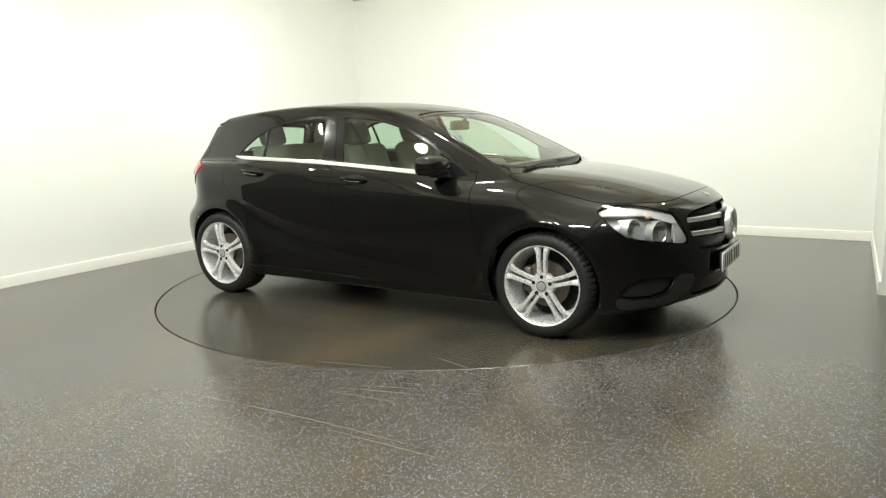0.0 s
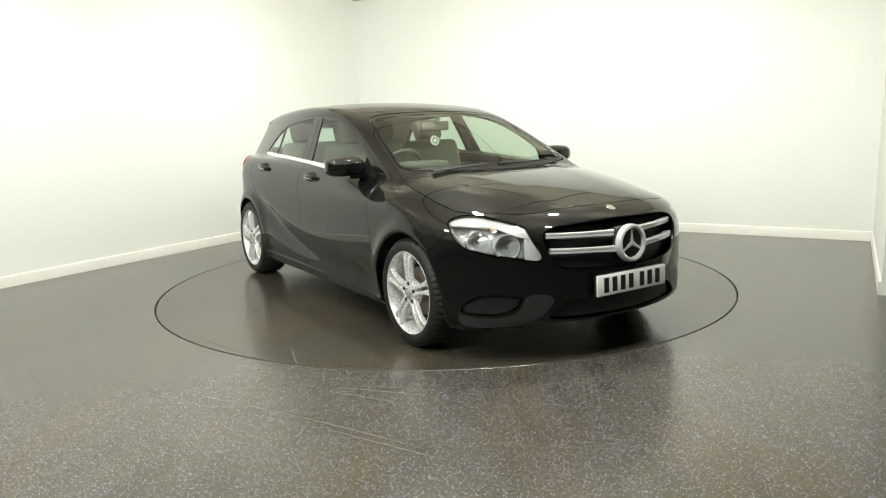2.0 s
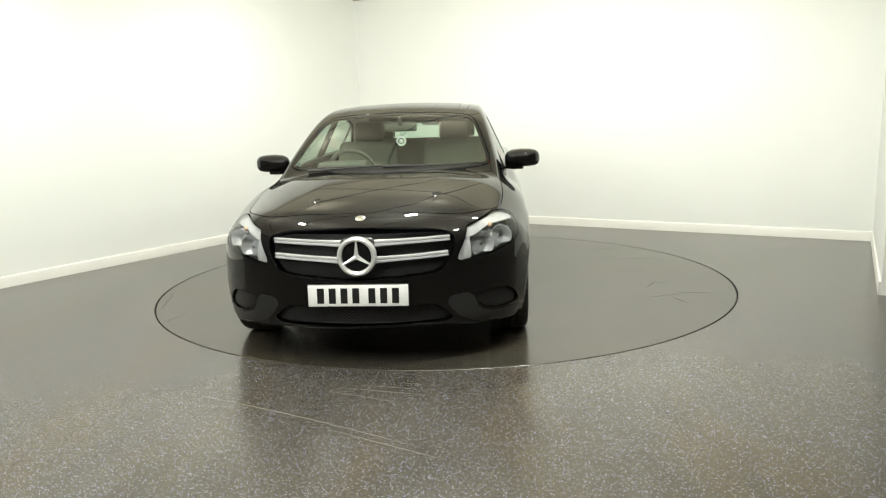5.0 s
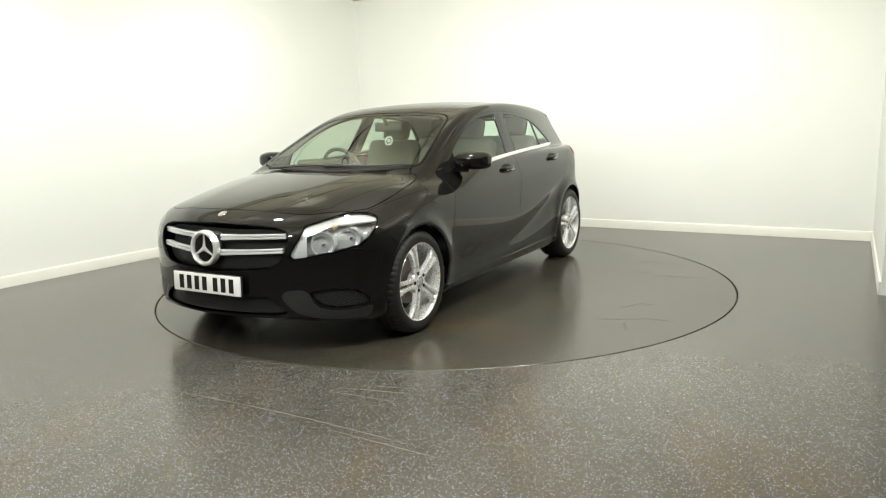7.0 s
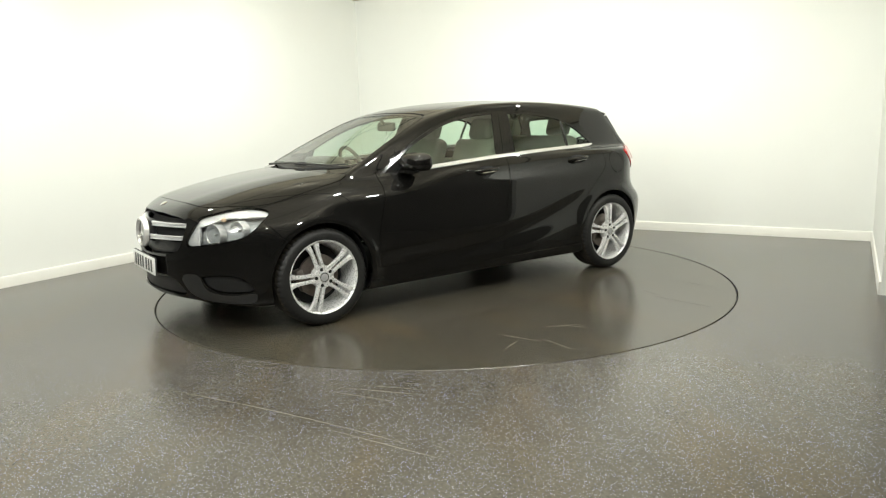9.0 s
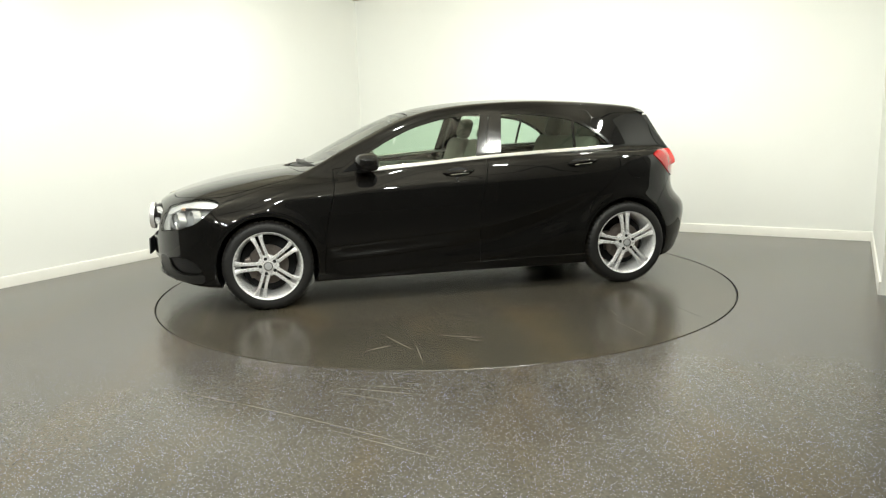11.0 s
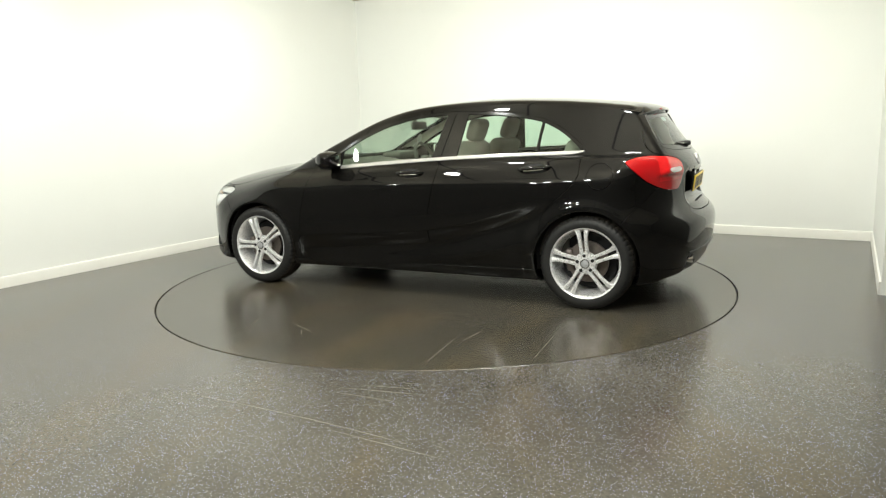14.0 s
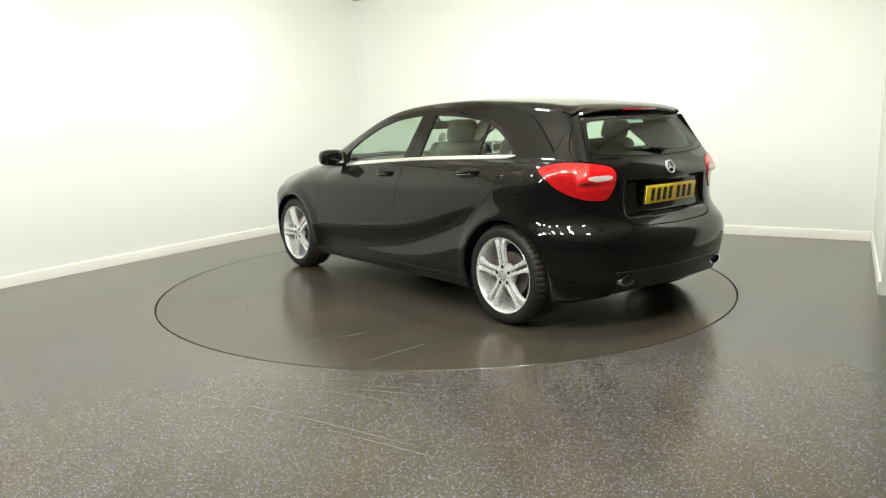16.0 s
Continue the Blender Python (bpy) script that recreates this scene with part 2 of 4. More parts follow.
# unseen walls added behind the camera, coloured dark to darken the car's reflections
FAR_RIGHT, FAR_LEFT = Vector((4.6, -8.5, 0)), LEFT_FRONT + Vector((-0.6, -6.5, 0))
wall("wall_front_right", RIGHT_FRONT + Vector((0.13, -0.02, 0)), FAR_RIGHT, CEILING, UNSEEN_DARK, "unseen dark grey wall, added so that the car reflects a dark room end", MIDDLE)
wall("wall_front", FAR_RIGHT, FAR_LEFT, CEILING, UNSEEN_DARK, "unseen dark grey wall, added so that the car reflects a dark room end", MIDDLE)
wall("wall_front_left", FAR_LEFT, LEFT_FRONT, CEILING, UNSEEN_DARK, "unseen dark grey wall, added so that the car reflects a dark room end", MIDDLE)

DISC_R = 2.237


def floor():
    """The floor sheet with a round hole for the turntable."""
    bm = bmesh.new()
    seg = 160
    ring = [(math.cos(2 * math.pi * k / seg), math.sin(2 * math.pi * k / seg)) for k in range(seg)]
    a = [bm.verts.new((DISC_R * c, DISC_R * s, 0)) for c, s in ring]
    b = [bm.verts.new((13 * c, 13 * s - 1, 0)) for c, s in ring]
    e = [bm.verts.new((DISC_R * c, DISC_R * s, -0.05)) for c, s in ring]
    for k in range(seg):
        j = (k + 1) % seg
        bm.faces.new((a[k], a[j], b[j], b[k]))
        bm.faces.new((e[k], e[j], a[j], a[k]))
    bm.faces.new(e)
    return tagged(part("floor", bm, floor_material("speckled_vinyl", False), smooth=False), "grey-brown speckled vinyl studio floor with dull scuffs", "floor", kind="structure")


def turntable():
    bm = lathe([(DISC_R - 0.012, -0.04), (DISC_R - 0.012, -0.003), (DISC_R - 0.015, 0.0)], 160, "Z")
    top = part("turntable", bm, floor_material("turntable_vinyl", True), smooth=False)
    return tagged(top, "round grey-brown vinyl turntable plate flush in the floor", "turntable")


floor_sheet = floor()
plate = turntable()


def ceiling():
    """A light ceiling crossed by narrow dark joints, one mesh."""
    bm = bmesh.new()
    box((22, 22, 0.05), (0, -1, CEILING + 0.06), bm=bm)
    me_split = len(bm.faces)
    turn_c = Matrix.Rotation(radians(58), 3, "Z")
    for k in range(-8, 9):
        for along_x in (True, False):
            at = turn_c @ Vector((0, 1.2 * k, 0) if along_x else (2.4 * k, 0, 0))
            if max(abs(at.x), abs(at.y)) < 9.5:
                box((19, 0.03, 0.012) if along_x else (0.03, 19, 0.012), (at.x, at.y - 1, CEILING + 0.033), rot=turn_c, bm=bm)
    ob = part("ceiling", bm, TILE, smooth=False)
    ob.data.materials.append(DARK)
    for f in ob.data.polygons:
        f.material_index = 0 if f.index < me_split else 1
    return tagged(ob, "off-white ceiling with narrow dark joints", "ceiling", kind="structure")


def ceiling_lamp(place, aim, drop):
    """A spot head that hangs from a short stem."""
    head = lathe([(0.0, 0.06), (0.06, 0.055), (0.085, 0.03), (0.09, -0.06), (0.082, -0.06), (0.078, -0.03), (0.0, -0.03)], 32, "Z")
    ob = part("ceiling_lamp", head, SKIRT)
    ob.matrix_basis = lamp_pose(place, aim, drop)
    tagged(ob, "white spot lamp on a ceiling stem, switched on", "ceiling lamp", "studio ceiling lamps")
    part("diffuser", lathe([(0.0, -0.032), (0.076, -0.032), (0.076, -0.034)], 32, "Z"), LAMP_GLOW, ob)
    stem = tube([(place[0], place[1], CEILING - drop + 0.04), (place[0], place[1], CEILING + 0.04)], 0.012)
    bmesh.ops.transform(stem, matrix=lamp_pose(place, aim, drop).inverted(), verts=stem.verts)
    part("stem", stem, SKIRT, ob)
    return ob


ceiling()
for lamp_place, lamp_aim, _, _, lamp_drop in LAMPS:
    ceiling_lamp(lamp_place, lamp_aim, lamp_drop)
# ---- body shape of the hatchback: x forward, y left, z up, origin on the ground between the axles ----
def spline(xs, ys):
    """Natural cubic through a few stations."""
    xs, ys = np.array(xs, float), np.array(ys, float)
    n, h = len(xs), np.diff(xs)
    a, b = np.eye(n), np.zeros(n)
    for i in range(1, n - 1):
        a[i, i - 1:i + 2] = h[i - 1], 2 * (h[i - 1] + h[i]), h[i]
        b[i] = 6 * ((ys[i + 1] - ys[i]) / h[i] - (ys[i] - ys[i - 1]) / h[i - 1])
    m = np.linalg.solve(a, b)

    def at(x):
        x = np.clip(x, xs[0], xs[-1])
        i = np.clip(np.searchsorted(xs, x) - 1, 0, n - 2)
        d, e = x - xs[i], xs[i + 1] - x
        return (m[i] * e ** 3 + m[i + 1] * d ** 3) / (6 * h[i]) + (ys[i] / h[i] - m[i] * h[i] / 6) * e + (ys[i + 1] / h[i] - m[i + 1] * h[i] / 6) * d
    return at


def smax(a, b, r):
    """The larger of two, with a fillet of radius r."""
    k = np.maximum(r - np.abs(a - b), 0) / r
    return np.maximum(a, b) + k ** 3 * r / 6


def smin(a, b, r):
    return -smax(-a, -b, r)


def ramp(v, w):
    """max(v, 0) with a soft corner of width w."""
    return 0.5 * (v + np.sqrt(v * v + w * w))


def step(v, a, b):
    k = np.clip((v - a) / (b - a), 0, 1)
    return k * k * (3 - 2 * k)


half_width = spline((-2.3, -1.9, -1.6, -1.3, -0.6, 0.4, 1.2, 1.5, 1.8, 2.3), (0.74, 0.83, 0.872, 0.89, 0.89, 0.89, 0.896, 0.892, 0.868, 0.75))
roof_line = spline((-2.0, -1.74, -1.4, -1.0, -0.7, -0.34, 0.05, 0.35, 0.75, 1.1, 1.5, 2.6), (1.295, 1.345, 1.393, 1.426, 1.438, 1.432, 1.398, 1.328, 1.148, 0.974, 0.78, 0.1))
hood_line = spline((-2.4, -1.0, 0.4, 0.9, 1.15, 1.5, 1.85, 2.05, 2.2, 2.4), (1.02, 1.04, 1.0, 0.982, 0.970, 0.930, 0.86, 0.80, 0.742, 0.65))
drop_line = spline((-1.4, -1.1, -0.75, -0.4, 0.27, 0.93, 1.4), (0.80, 0.735, 0.625, 0.53, 0.452, 0.418, 0.41))
tail_line = spline((0.0, 0.2, 0.35, 0.5, 0.6, 0.66, 0.75, 0.95, 1.06, 1.3, 1.6), (1.85, 1.99, 2.05, 2.076, 2.052, 1.998, 1.96, 1.945, 1.875, 1.69, 1.45))
belt = spline((-1.6, -1.302, -0.254, 0.596, 0.9), (1.043, 1.038, 1.0, 0.939, 0.91))
WHEELS = ((1.35, 0.317), (-1.35, 0.317))


def body(p):
    """Below zero inside the car's skin."""
    x, y, z = p[..., 0], np.abs(p[..., 1]), p[..., 2]
    # flank
    crease = 0.823 - 0.033 * x
    w = half_width(x) - 0.6 * ramp(0.48 - z, 0.05) ** 2 - 0.42 * ramp(z - crease, 0.022) - 0.02 * ramp(z - 0.55, 0.1)
    below = drop_line(x) - z
    w = w - 0.036 * np.tanh(ramp(below, 0.016) / 0.06) * step(x, -1.25, -0.7) * (1 - step(x, 0.75, 1.05)) * (1 - step(below, 0.08, 0.26))
    for wx, wz in WHEELS:
        r = np.hypot(x - wx, z - wz)
        w = w + 0.016 * np.exp(-((r - 0.37) / 0.05) ** 2) * (z > 0.2)
    # nose, tail, deck
    nose = 2.212 - 0.44 * y ** 2 - 0.32 * y ** 6 - 2.4 * ramp(z - 0.59, 0.04) ** 2 - 1.2 * ramp(0.32 - z, 0.04) ** 2
    tail = tail_line(z) - 0.2 * y ** 2 - 0.55 * y ** 6
    tail = tail - 0.030 * (1 - step(y, 0.385, 0.425)) * step(z, 0.675, 0.715) * (1 - step(z, 0.885, 0.915))
    deck = hood_line(x) - (0.072 + 0.05 * step(x, 1.1, 1.8)) * (0.3 * (y / 0.75) ** 2 + 0.7 * (y / 0.75) ** 5) * step(x, 0.2, 0.9) - 0.03 * y ** 2 * (1 - step(x, 0.2, 0.9))
    deck = deck + 0.002 * np.exp(-((y - 0.34 - 0.06 * (1.6 - x)) / 0.08) ** 2) * step(x, 0.9, 1.2)
    low = smax(y - w, z - deck, 0.10)
    low = smax(low, x - nose, 0.10)
    low = smax(low, -x - tail, 0.10)
    low = smax(low, 0.165 + 0.06 * step(x, 1.6, 2.2) + 0.08 * step(-x, 1.6, 2.1) - z, 0.05)
    # cabin
    g = 0.782 - 0.46 * (z - 1.0) - 0.12 * ramp(z - 1.2, 0.1) ** 2 - 0.075 * (ramp(x + 0.1, 0.2) / 1.1) ** 2 - 0.10 * (ramp(-0.5 - x, 0.3) / 1.2) ** 2
    xe = x + 0.20 * y ** 2 * step(x, -0.1, 0.7)
    top = roof_line(xe) - 0.085 * y ** 2 * (1 - step(x, 0.2, 0.8))
    rear = tail_line(z) - 0.22 * y ** 2
    cab = smax(y - g, z - top, 0.07)
    cab = smax(cab, (-x - rear) * 0.8, 0.05)
    cab = smax(cab, 0.90 - z, 0.03)
    return smin(low, cab, 0.045)


def slope(p, e=1e-4):
    g = np.stack([body(p + d) - body(p - d) for d in np.eye(3) * e], -1) / (2 * e)
    return g


def settle(p, times=8):
    """Bring points onto the skin; returns them and the outward normals."""
    for _ in range(times):
        g = slope(p)
        f = body(p)
        p = p - (np.clip(f / np.maximum((g * g).sum(-1), 0.2), -0.03, 0.03))[..., None] * g
    g = slope(p)
    return p, g / np.linalg.norm(g, axis=-1, keepdims=True)


def front_s(p):
    """Plan arc round the nose."""
    return 0.95 * np.arctan2(p[..., 1], p[..., 0] - 1.2)


def rear_s(p):
    return 0.95 * np.arctan2(p[..., 1], -p[..., 0] - 1.0)


# ---- the skin as a mesh, cut into panels ----
def skin_mesh(h=0.0175):
    """Surface net over the skin."""
    lo = np.array((-2.25, -1.008, 0.08))
    n = np.array((int(4.6 / h), int(2.016 / h), int(1.42 / h)))
    n = (n // 4) * 4
    ax = [lo[i] + h * np.arange(n[i]) for i in range(3)]
    mid = np.stack(np.meshgrid(*[a.reshape(-1, 4).mean(1) for a in ax], indexing="ij"), -1)
    rough = body(mid)
    vals = np.repeat(np.repeat(np.repeat(rough, 4, 0), 4, 1), 4, 2)
    near = np.argwhere(np.abs(rough) < 0.17)
    for part_of in np.array_split(near, max(1, len(near) // 4000)):
        off = np.stack(np.meshgrid(*[np.arange(4)] * 3, indexing="ij"), -1).reshape(-1, 3)
        idx = (part_of[:, None, :] * 4 + off[None]).reshape(-1, 3)
        vals[tuple(idx.T)] = body(lo + h * idx)
    neg = vals < 0
    m = n - 1
    corners = [(a, b, c) for a in (0, 1) for b in (0, 1) for c in (0, 1)]
    count = sum(neg[a:a + m[0], b:b + m[1], c:c + m[2]].astype(np.int8) for a, b, c in corners)
    active = (count > 0) & (count < 8)
    ids = -np.ones(m, int)
    cells = np.argwhere(active)
    ids[tuple(cells.T)] = np.arange(len(cells))
    verts = lo + (cells + 0.5) * h
    quads = []
    for axis in range(3):
        u, v = (axis + 1) % 3, (axis + 2) % 3
        sl0, sl1 = [slice(None)] * 3, [slice(None)] * 3
        sl0[axis], sl1[axis] = slice(0, -1), slice(1, None)
        flip = neg[tuple(sl0)] != neg[tuple(sl1)]
        e = np.argwhere(flip)
        e = e[(e[:, u] > 0) & (e[:, v] > 0) & (e[:, u] < m[u]) & (e[:, v] < m[v])]
        first = neg[tuple(e.T)]
        du, dv = np.eye(3, dtype=int)[u], np.eye(3, dtype=int)[v]
        q = np.stack([ids[tuple((e - k).T)] for k in (du + dv, dv, 0 * du, du)], 1)
        q[~first] = q[~first][:, ::-1]
        quads.append(q)
    return verts, np.concatenate(quads)


class Skin:
    """Points and faces of the skin; cut() parts faces along the zero line of a function of place."""

    def __init__(self):
        v, q = skin_mesh()
        v, _ = settle(v, 6)
        self.v = [tuple(p) for p in v]
        self.all = [tuple(map(int, f)) for f in q]

    def cut(self, faces, phi):
        used = sorted({i for f in faces for i in f})
        if not used:
            return [], []
        val = dict(zip(used, phi(np.array([self.v[i] for i in used])).tolist()))
        made, inside, outside = {}, [], []
        for f in faces:
            s = [val[i] for i in f]
            if max(s) <= 0:
                inside.append(f)
            elif min(s) >= 0:
                outside.append(f)
            else:
                a, b = [], []
                for i, j, p, q in zip(f, f[1:] + f[:1], s, s[1:] + s[:1]):
                    if p <= 0:
                        a.append(i)
                    if p >= 0:
                        b.append(i)
                    if p * q < 0:
                        key = (min(i, j), max(i, j))
                        if key not in made:
                            t = p / (p - q)
                            made[key] = len(self.v)
                            self.v.append(tuple(x + t * (y - x) for x, y in zip(self.v[i], self.v[j])))
                        a.append(made[key])
                        b.append(made[key])
                if len(a) > 2:
                    inside.append(tuple(a))
                if len(b) > 2:
                    outside.append(tuple(b))
        return inside, outside

    def gap(self, faces, phi, g=0.0022):
        """Inside and outside of a panel's edge, with the joint between them left open."""
        inside, rest = self.cut(faces, lambda p: phi(p) + g)
        _, outside = self.cut(rest, lambda p: phi(p) - g)
        return inside, outside


def outline(points, smooth=2):
    """A closed outline with its corners rounded off."""
    pts = np.array(points, float)
    for _ in range(smooth):
        nxt = np.roll(pts, -1, 0)
        pts = np.stack([0.8 * pts + 0.2 * nxt, 0.2 * pts + 0.8 * nxt], 1).reshape(-1, 2)
    return pts


def inside_of(pts, a, b):
    """Signed distance of (a, b) to a closed outline, below zero inside."""
    d = np.full(a.shape, 1e9)
    odd = np.zeros(a.shape, bool)
    for (x0, y0), (x1, y1) in zip(pts, np.roll(pts, -1, 0)):
        ex, ey = x1 - x0, y1 - y0
        t = np.clip(((a - x0) * ex + (b - y0) * ey) / (ex * ex + ey * ey + 1e-12), 0, 1)
        d = np.minimum(d, np.hypot(a - x0 - t * ex, b - y0 - t * ey))
        odd ^= ((y0 > b) != (y1 > b)) & (a < ex * (b - y0) / (ey + 1e-12) + x0)
    return np.where(odd, -d, d)


def side_region(points, s, smooth=2):
    """A region of the flank, in side view."""
    pts = outline(points, smooth)
    return lambda p: np.where(p[:, 1] * s > 0.4, inside_of(pts, p[:, 0], p[:, 2]), 1.0)


def front_region(points, s=0, smooth=2):
    pts = outline(points, smooth)
    return lambda p: np.where(p[:, 0] > 1.3, inside_of(pts, front_s(p) * (s or 1), p[:, 2]), 1.0)


def rear_region(points, s=0, smooth=2):
    pts = outline(points, smooth)
    return lambda p: np.where(p[:, 0] < -1.3, inside_of(pts, rear_s(p) * (s or 1), p[:, 2]), 1.0)


def both(half):
    """A full outline from its half with y or s above zero, top to bottom."""
    return list(half) + [(-a, b) for a, b in half[::-1]]


skin = Skin()
car = new("hatchback_car")
tagged(car, "glossy black five-door hatchback car with silver alloy wheels", "car")
DONE = []


def panel(name, faces, mat, parent=None, label="", lift=0.0, rim=0.014, flat=False):
    """Queues a piece of the skin; it is built once all cuts are made."""
    ob = new(name, bpy.data.meshes.new(name))
    ob.parent = parent or car
    tagged(ob, label)
    DONE.append((ob, faces, mat, lift, rim))
    return ob


def finish_panels():
    v, n = settle(np.array(skin.v), 4)
    for ob, faces, mat, lift, rim in DONE:
        used = sorted({i for f in faces for i in f})
        at = {i: k for k, i in enumerate(used)}
        verts = v[used] + n[used] * lift
        normals = n[used]
        polys = [tuple(at[i] for i in f) for f in faces]
        loops = [normals[i] for f in polys for i in f]
        if rim:
            edges = {}
            for f in polys:
                for i, j in zip(f, f[1:] + f[:1]):
                    edges[(i, j)] = 1
            border = [(i, j) for i, j in edges if (j, i) not in edges]
            low = {}
            extra = []
            for i, j in border:
                for k in (i, j):
                    if k not in low:
                        low[k] = len(verts) + len(extra)
                        extra.append(verts[k] - normals[k] * rim)
            if extra:
                verts = np.concatenate([verts, np.array(extra)])
            for i, j in border:
                polys.append((j, i, low[i], low[j]))
                t = verts[j] - verts[i]
                side = np.cross(t, normals[i])
                side /= np.linalg.norm(side) + 1e-9
                loops += [(side + 0.6 * normals[j]), (side + 0.6 * normals[i]), side, side]
        me = ob.data
        me.from_pydata(verts.tolist(), [], polys)
        me.materials.append(mat)
        me.shade_smooth()
        if len(me.loops) == len(loops):
            loops = np.array(loops)
            loops /= np.linalg.norm(loops, axis=1, keepdims=True) + 1e-9
            me.normals_split_custom_set(loops.tolist())


# wheel openings and underside
faces = skin.all
# finer mesh along the two creases of the flank
for off in (-0.034, -0.018, -0.007, 0.004, 0.018):
    one, two = skin.cut(faces, lambda p: np.where((np.abs(p[:, 1]) > 0.7) & (p[:, 0] > -1.3) & (p[:, 0] < 1.1), p[:, 2] - drop_line(p[:, 0]) - off, 1.0))
    faces = one + two
for off in (-0.02, 0.0, 0.02):
    one, two = skin.cut(faces, lambda p: np.where((np.abs(p[:, 1]) > 0.7) & (np.abs(p[:, 0]) < 1.6), p[:, 2] - 0.823 + 0.033 * p[:, 0] - off, 1.0))
    faces = one + two
for wx, wz in WHEELS:
    _, faces = skin.cut(faces, lambda p: np.where(np.abs(p[:, 1]) > 0.5, np.hypot(p[:, 0] - wx, p[:, 2] - wz) - 0.352, 1.0))
under, faces = skin.cut(faces, lambda p: p[:, 2] - 0.185)
panel("underbody", under, BLACK_PLASTIC, label="black plastic underbody")

# side windows
DLO = [(0.875, 0.908), (0.737, 1.010), (0.587, 1.099), (0.475, 1.165), (0.265, 1.260), (0.010, 1.324), (-0.30, 1.349), (-0.70, 1.331), (-0.984, 1.287), (-1.145, 1.207), (-1.264, 1.110), (-1.325, 1.036), (-0.8, 1.023), (-0.254, 1.0), (0.596, 0.939)]
for s in (1, -1):
    dlo, faces = skin.gap(faces, side_region(DLO, s, 2), 0.001)
    strip, dlo = skin.cut(dlo, lambda p: np.where(p[:, 0] < 0.60, p[:, 2] - belt(p[:, 0]) - 0.020, 1.0))
    panel("belt_strip", strip, BRIGHT, label="bright chrome waistline strip", lift=0.004)
    region = side_region(DLO, s, 2)
    frame_faces, panes = skin.cut(dlo, lambda p: -region(p) - 0.021)
    trim, panes = skin.cut(panes, lambda p: 0.60 - p[:, 0])
    post, panes2 = skin.cut(panes, lambda p: np.abs(p[:, 0] + 0.193 + 0.205 * (p[:, 2] - 1.0) + 0.087) - 0.098 + 0.055 * (p[:, 2] - 1.0))
    front_pane, rest = skin.cut(panes2, lambda p: -0.28 - p[:, 0])
    bar, rest = skin.cut(rest, lambda p: np.abs(p[:, 0] + 0.976 + 0.09 * (p[:, 2] - 1.04)) - 0.010)
    rear_pane, quarter = skin.cut(rest, lambda p: -0.98 - p[:, 0])
    frame_ob = panel("window_frame", frame_faces, BLACK_TRIM, label="black rubber and gloss window frame")
    panel("mirror_triangle", trim, MATT_TRIM, frame_ob)
    post_a, post_b = skin.gap(post, lambda p: p[:, 0] + 0.253 + 0.235 * (p[:, 2] - 1.0))
    panel("door_post_trim", post_a, BLACK_TRIM, frame_ob)
    panel("door_post_trim", post_b, BLACK_TRIM, frame_ob)
    panel("quarter_bar", bar, BLACK_TRIM, frame_ob)
    for nm, fc in (("front_door_glass", front_pane), ("rear_door_glass", rear_pane), ("quarter_glass", quarter)):
        panel(nm, fc, GLASS, label="lightly tinted side window glass", lift=-0.004, rim=0)

# windscreen and rear window
SCREEN_EDGE = both([(0.0, 1.350), (0.30, 1.345), (0.545, 1.322), (0.62, 1.16), (0.672, 1.022), (0.66, 0.992), (0.45, 0.975), (0.0, 0.968)])
edge = outline(SCREEN_EDGE, 2)
screen_at = lambda p: np.where((p[:, 0] > 0.1) & (p[:, 2] > 0.9), inside_of(edge, p[:, 1], p[:, 2]), 1.0)
screen, faces = skin.gap(faces, screen_at, 0.003)
cowl, screen = skin.cut(screen, lambda p: p[:, 2] - 1.004 + 0.03 * p[:, 1] ** 2)
band, pane = skin.cut(screen, lambda p: -screen_at(p) - 0.016)
screen_ob = panel("windscreen", pane, SCREEN, label="large raked windscreen, clear glass", lift=-0.002, rim=0)
panel("windscreen_seal", band, BLACK_TRIM, screen_ob)
panel("cowl", cowl, BLACK_PLASTIC, label="black plastic cowl below the windscreen")

REAR_EDGE = both([(0.0, 1.302), (0.30, 1.298), (0.49, 1.284), (0.535, 1.22), (0.59, 1.10), (0.575, 1.065), (0.40, 1.045), (0.0, 1.036)])
rear_edge = outline(REAR_EDGE, 2)
rear_at = lambda p: np.where(p[:, 0] < -1.4, inside_of(rear_edge, p[:, 1], p[:, 2]), 1.0)
rear_glass, faces = skin.gap(faces, rear_at, 0.002)
band, pane = skin.cut(rear_glass, lambda p: -rear_at(p) - 0.03)
rear_ob = panel("rear_window", pane, GLASS, label="tinted heated rear window", lift=-0.002, rim=0)
panel("rear_window_band", band, BLACK_TRIM, rear_ob)

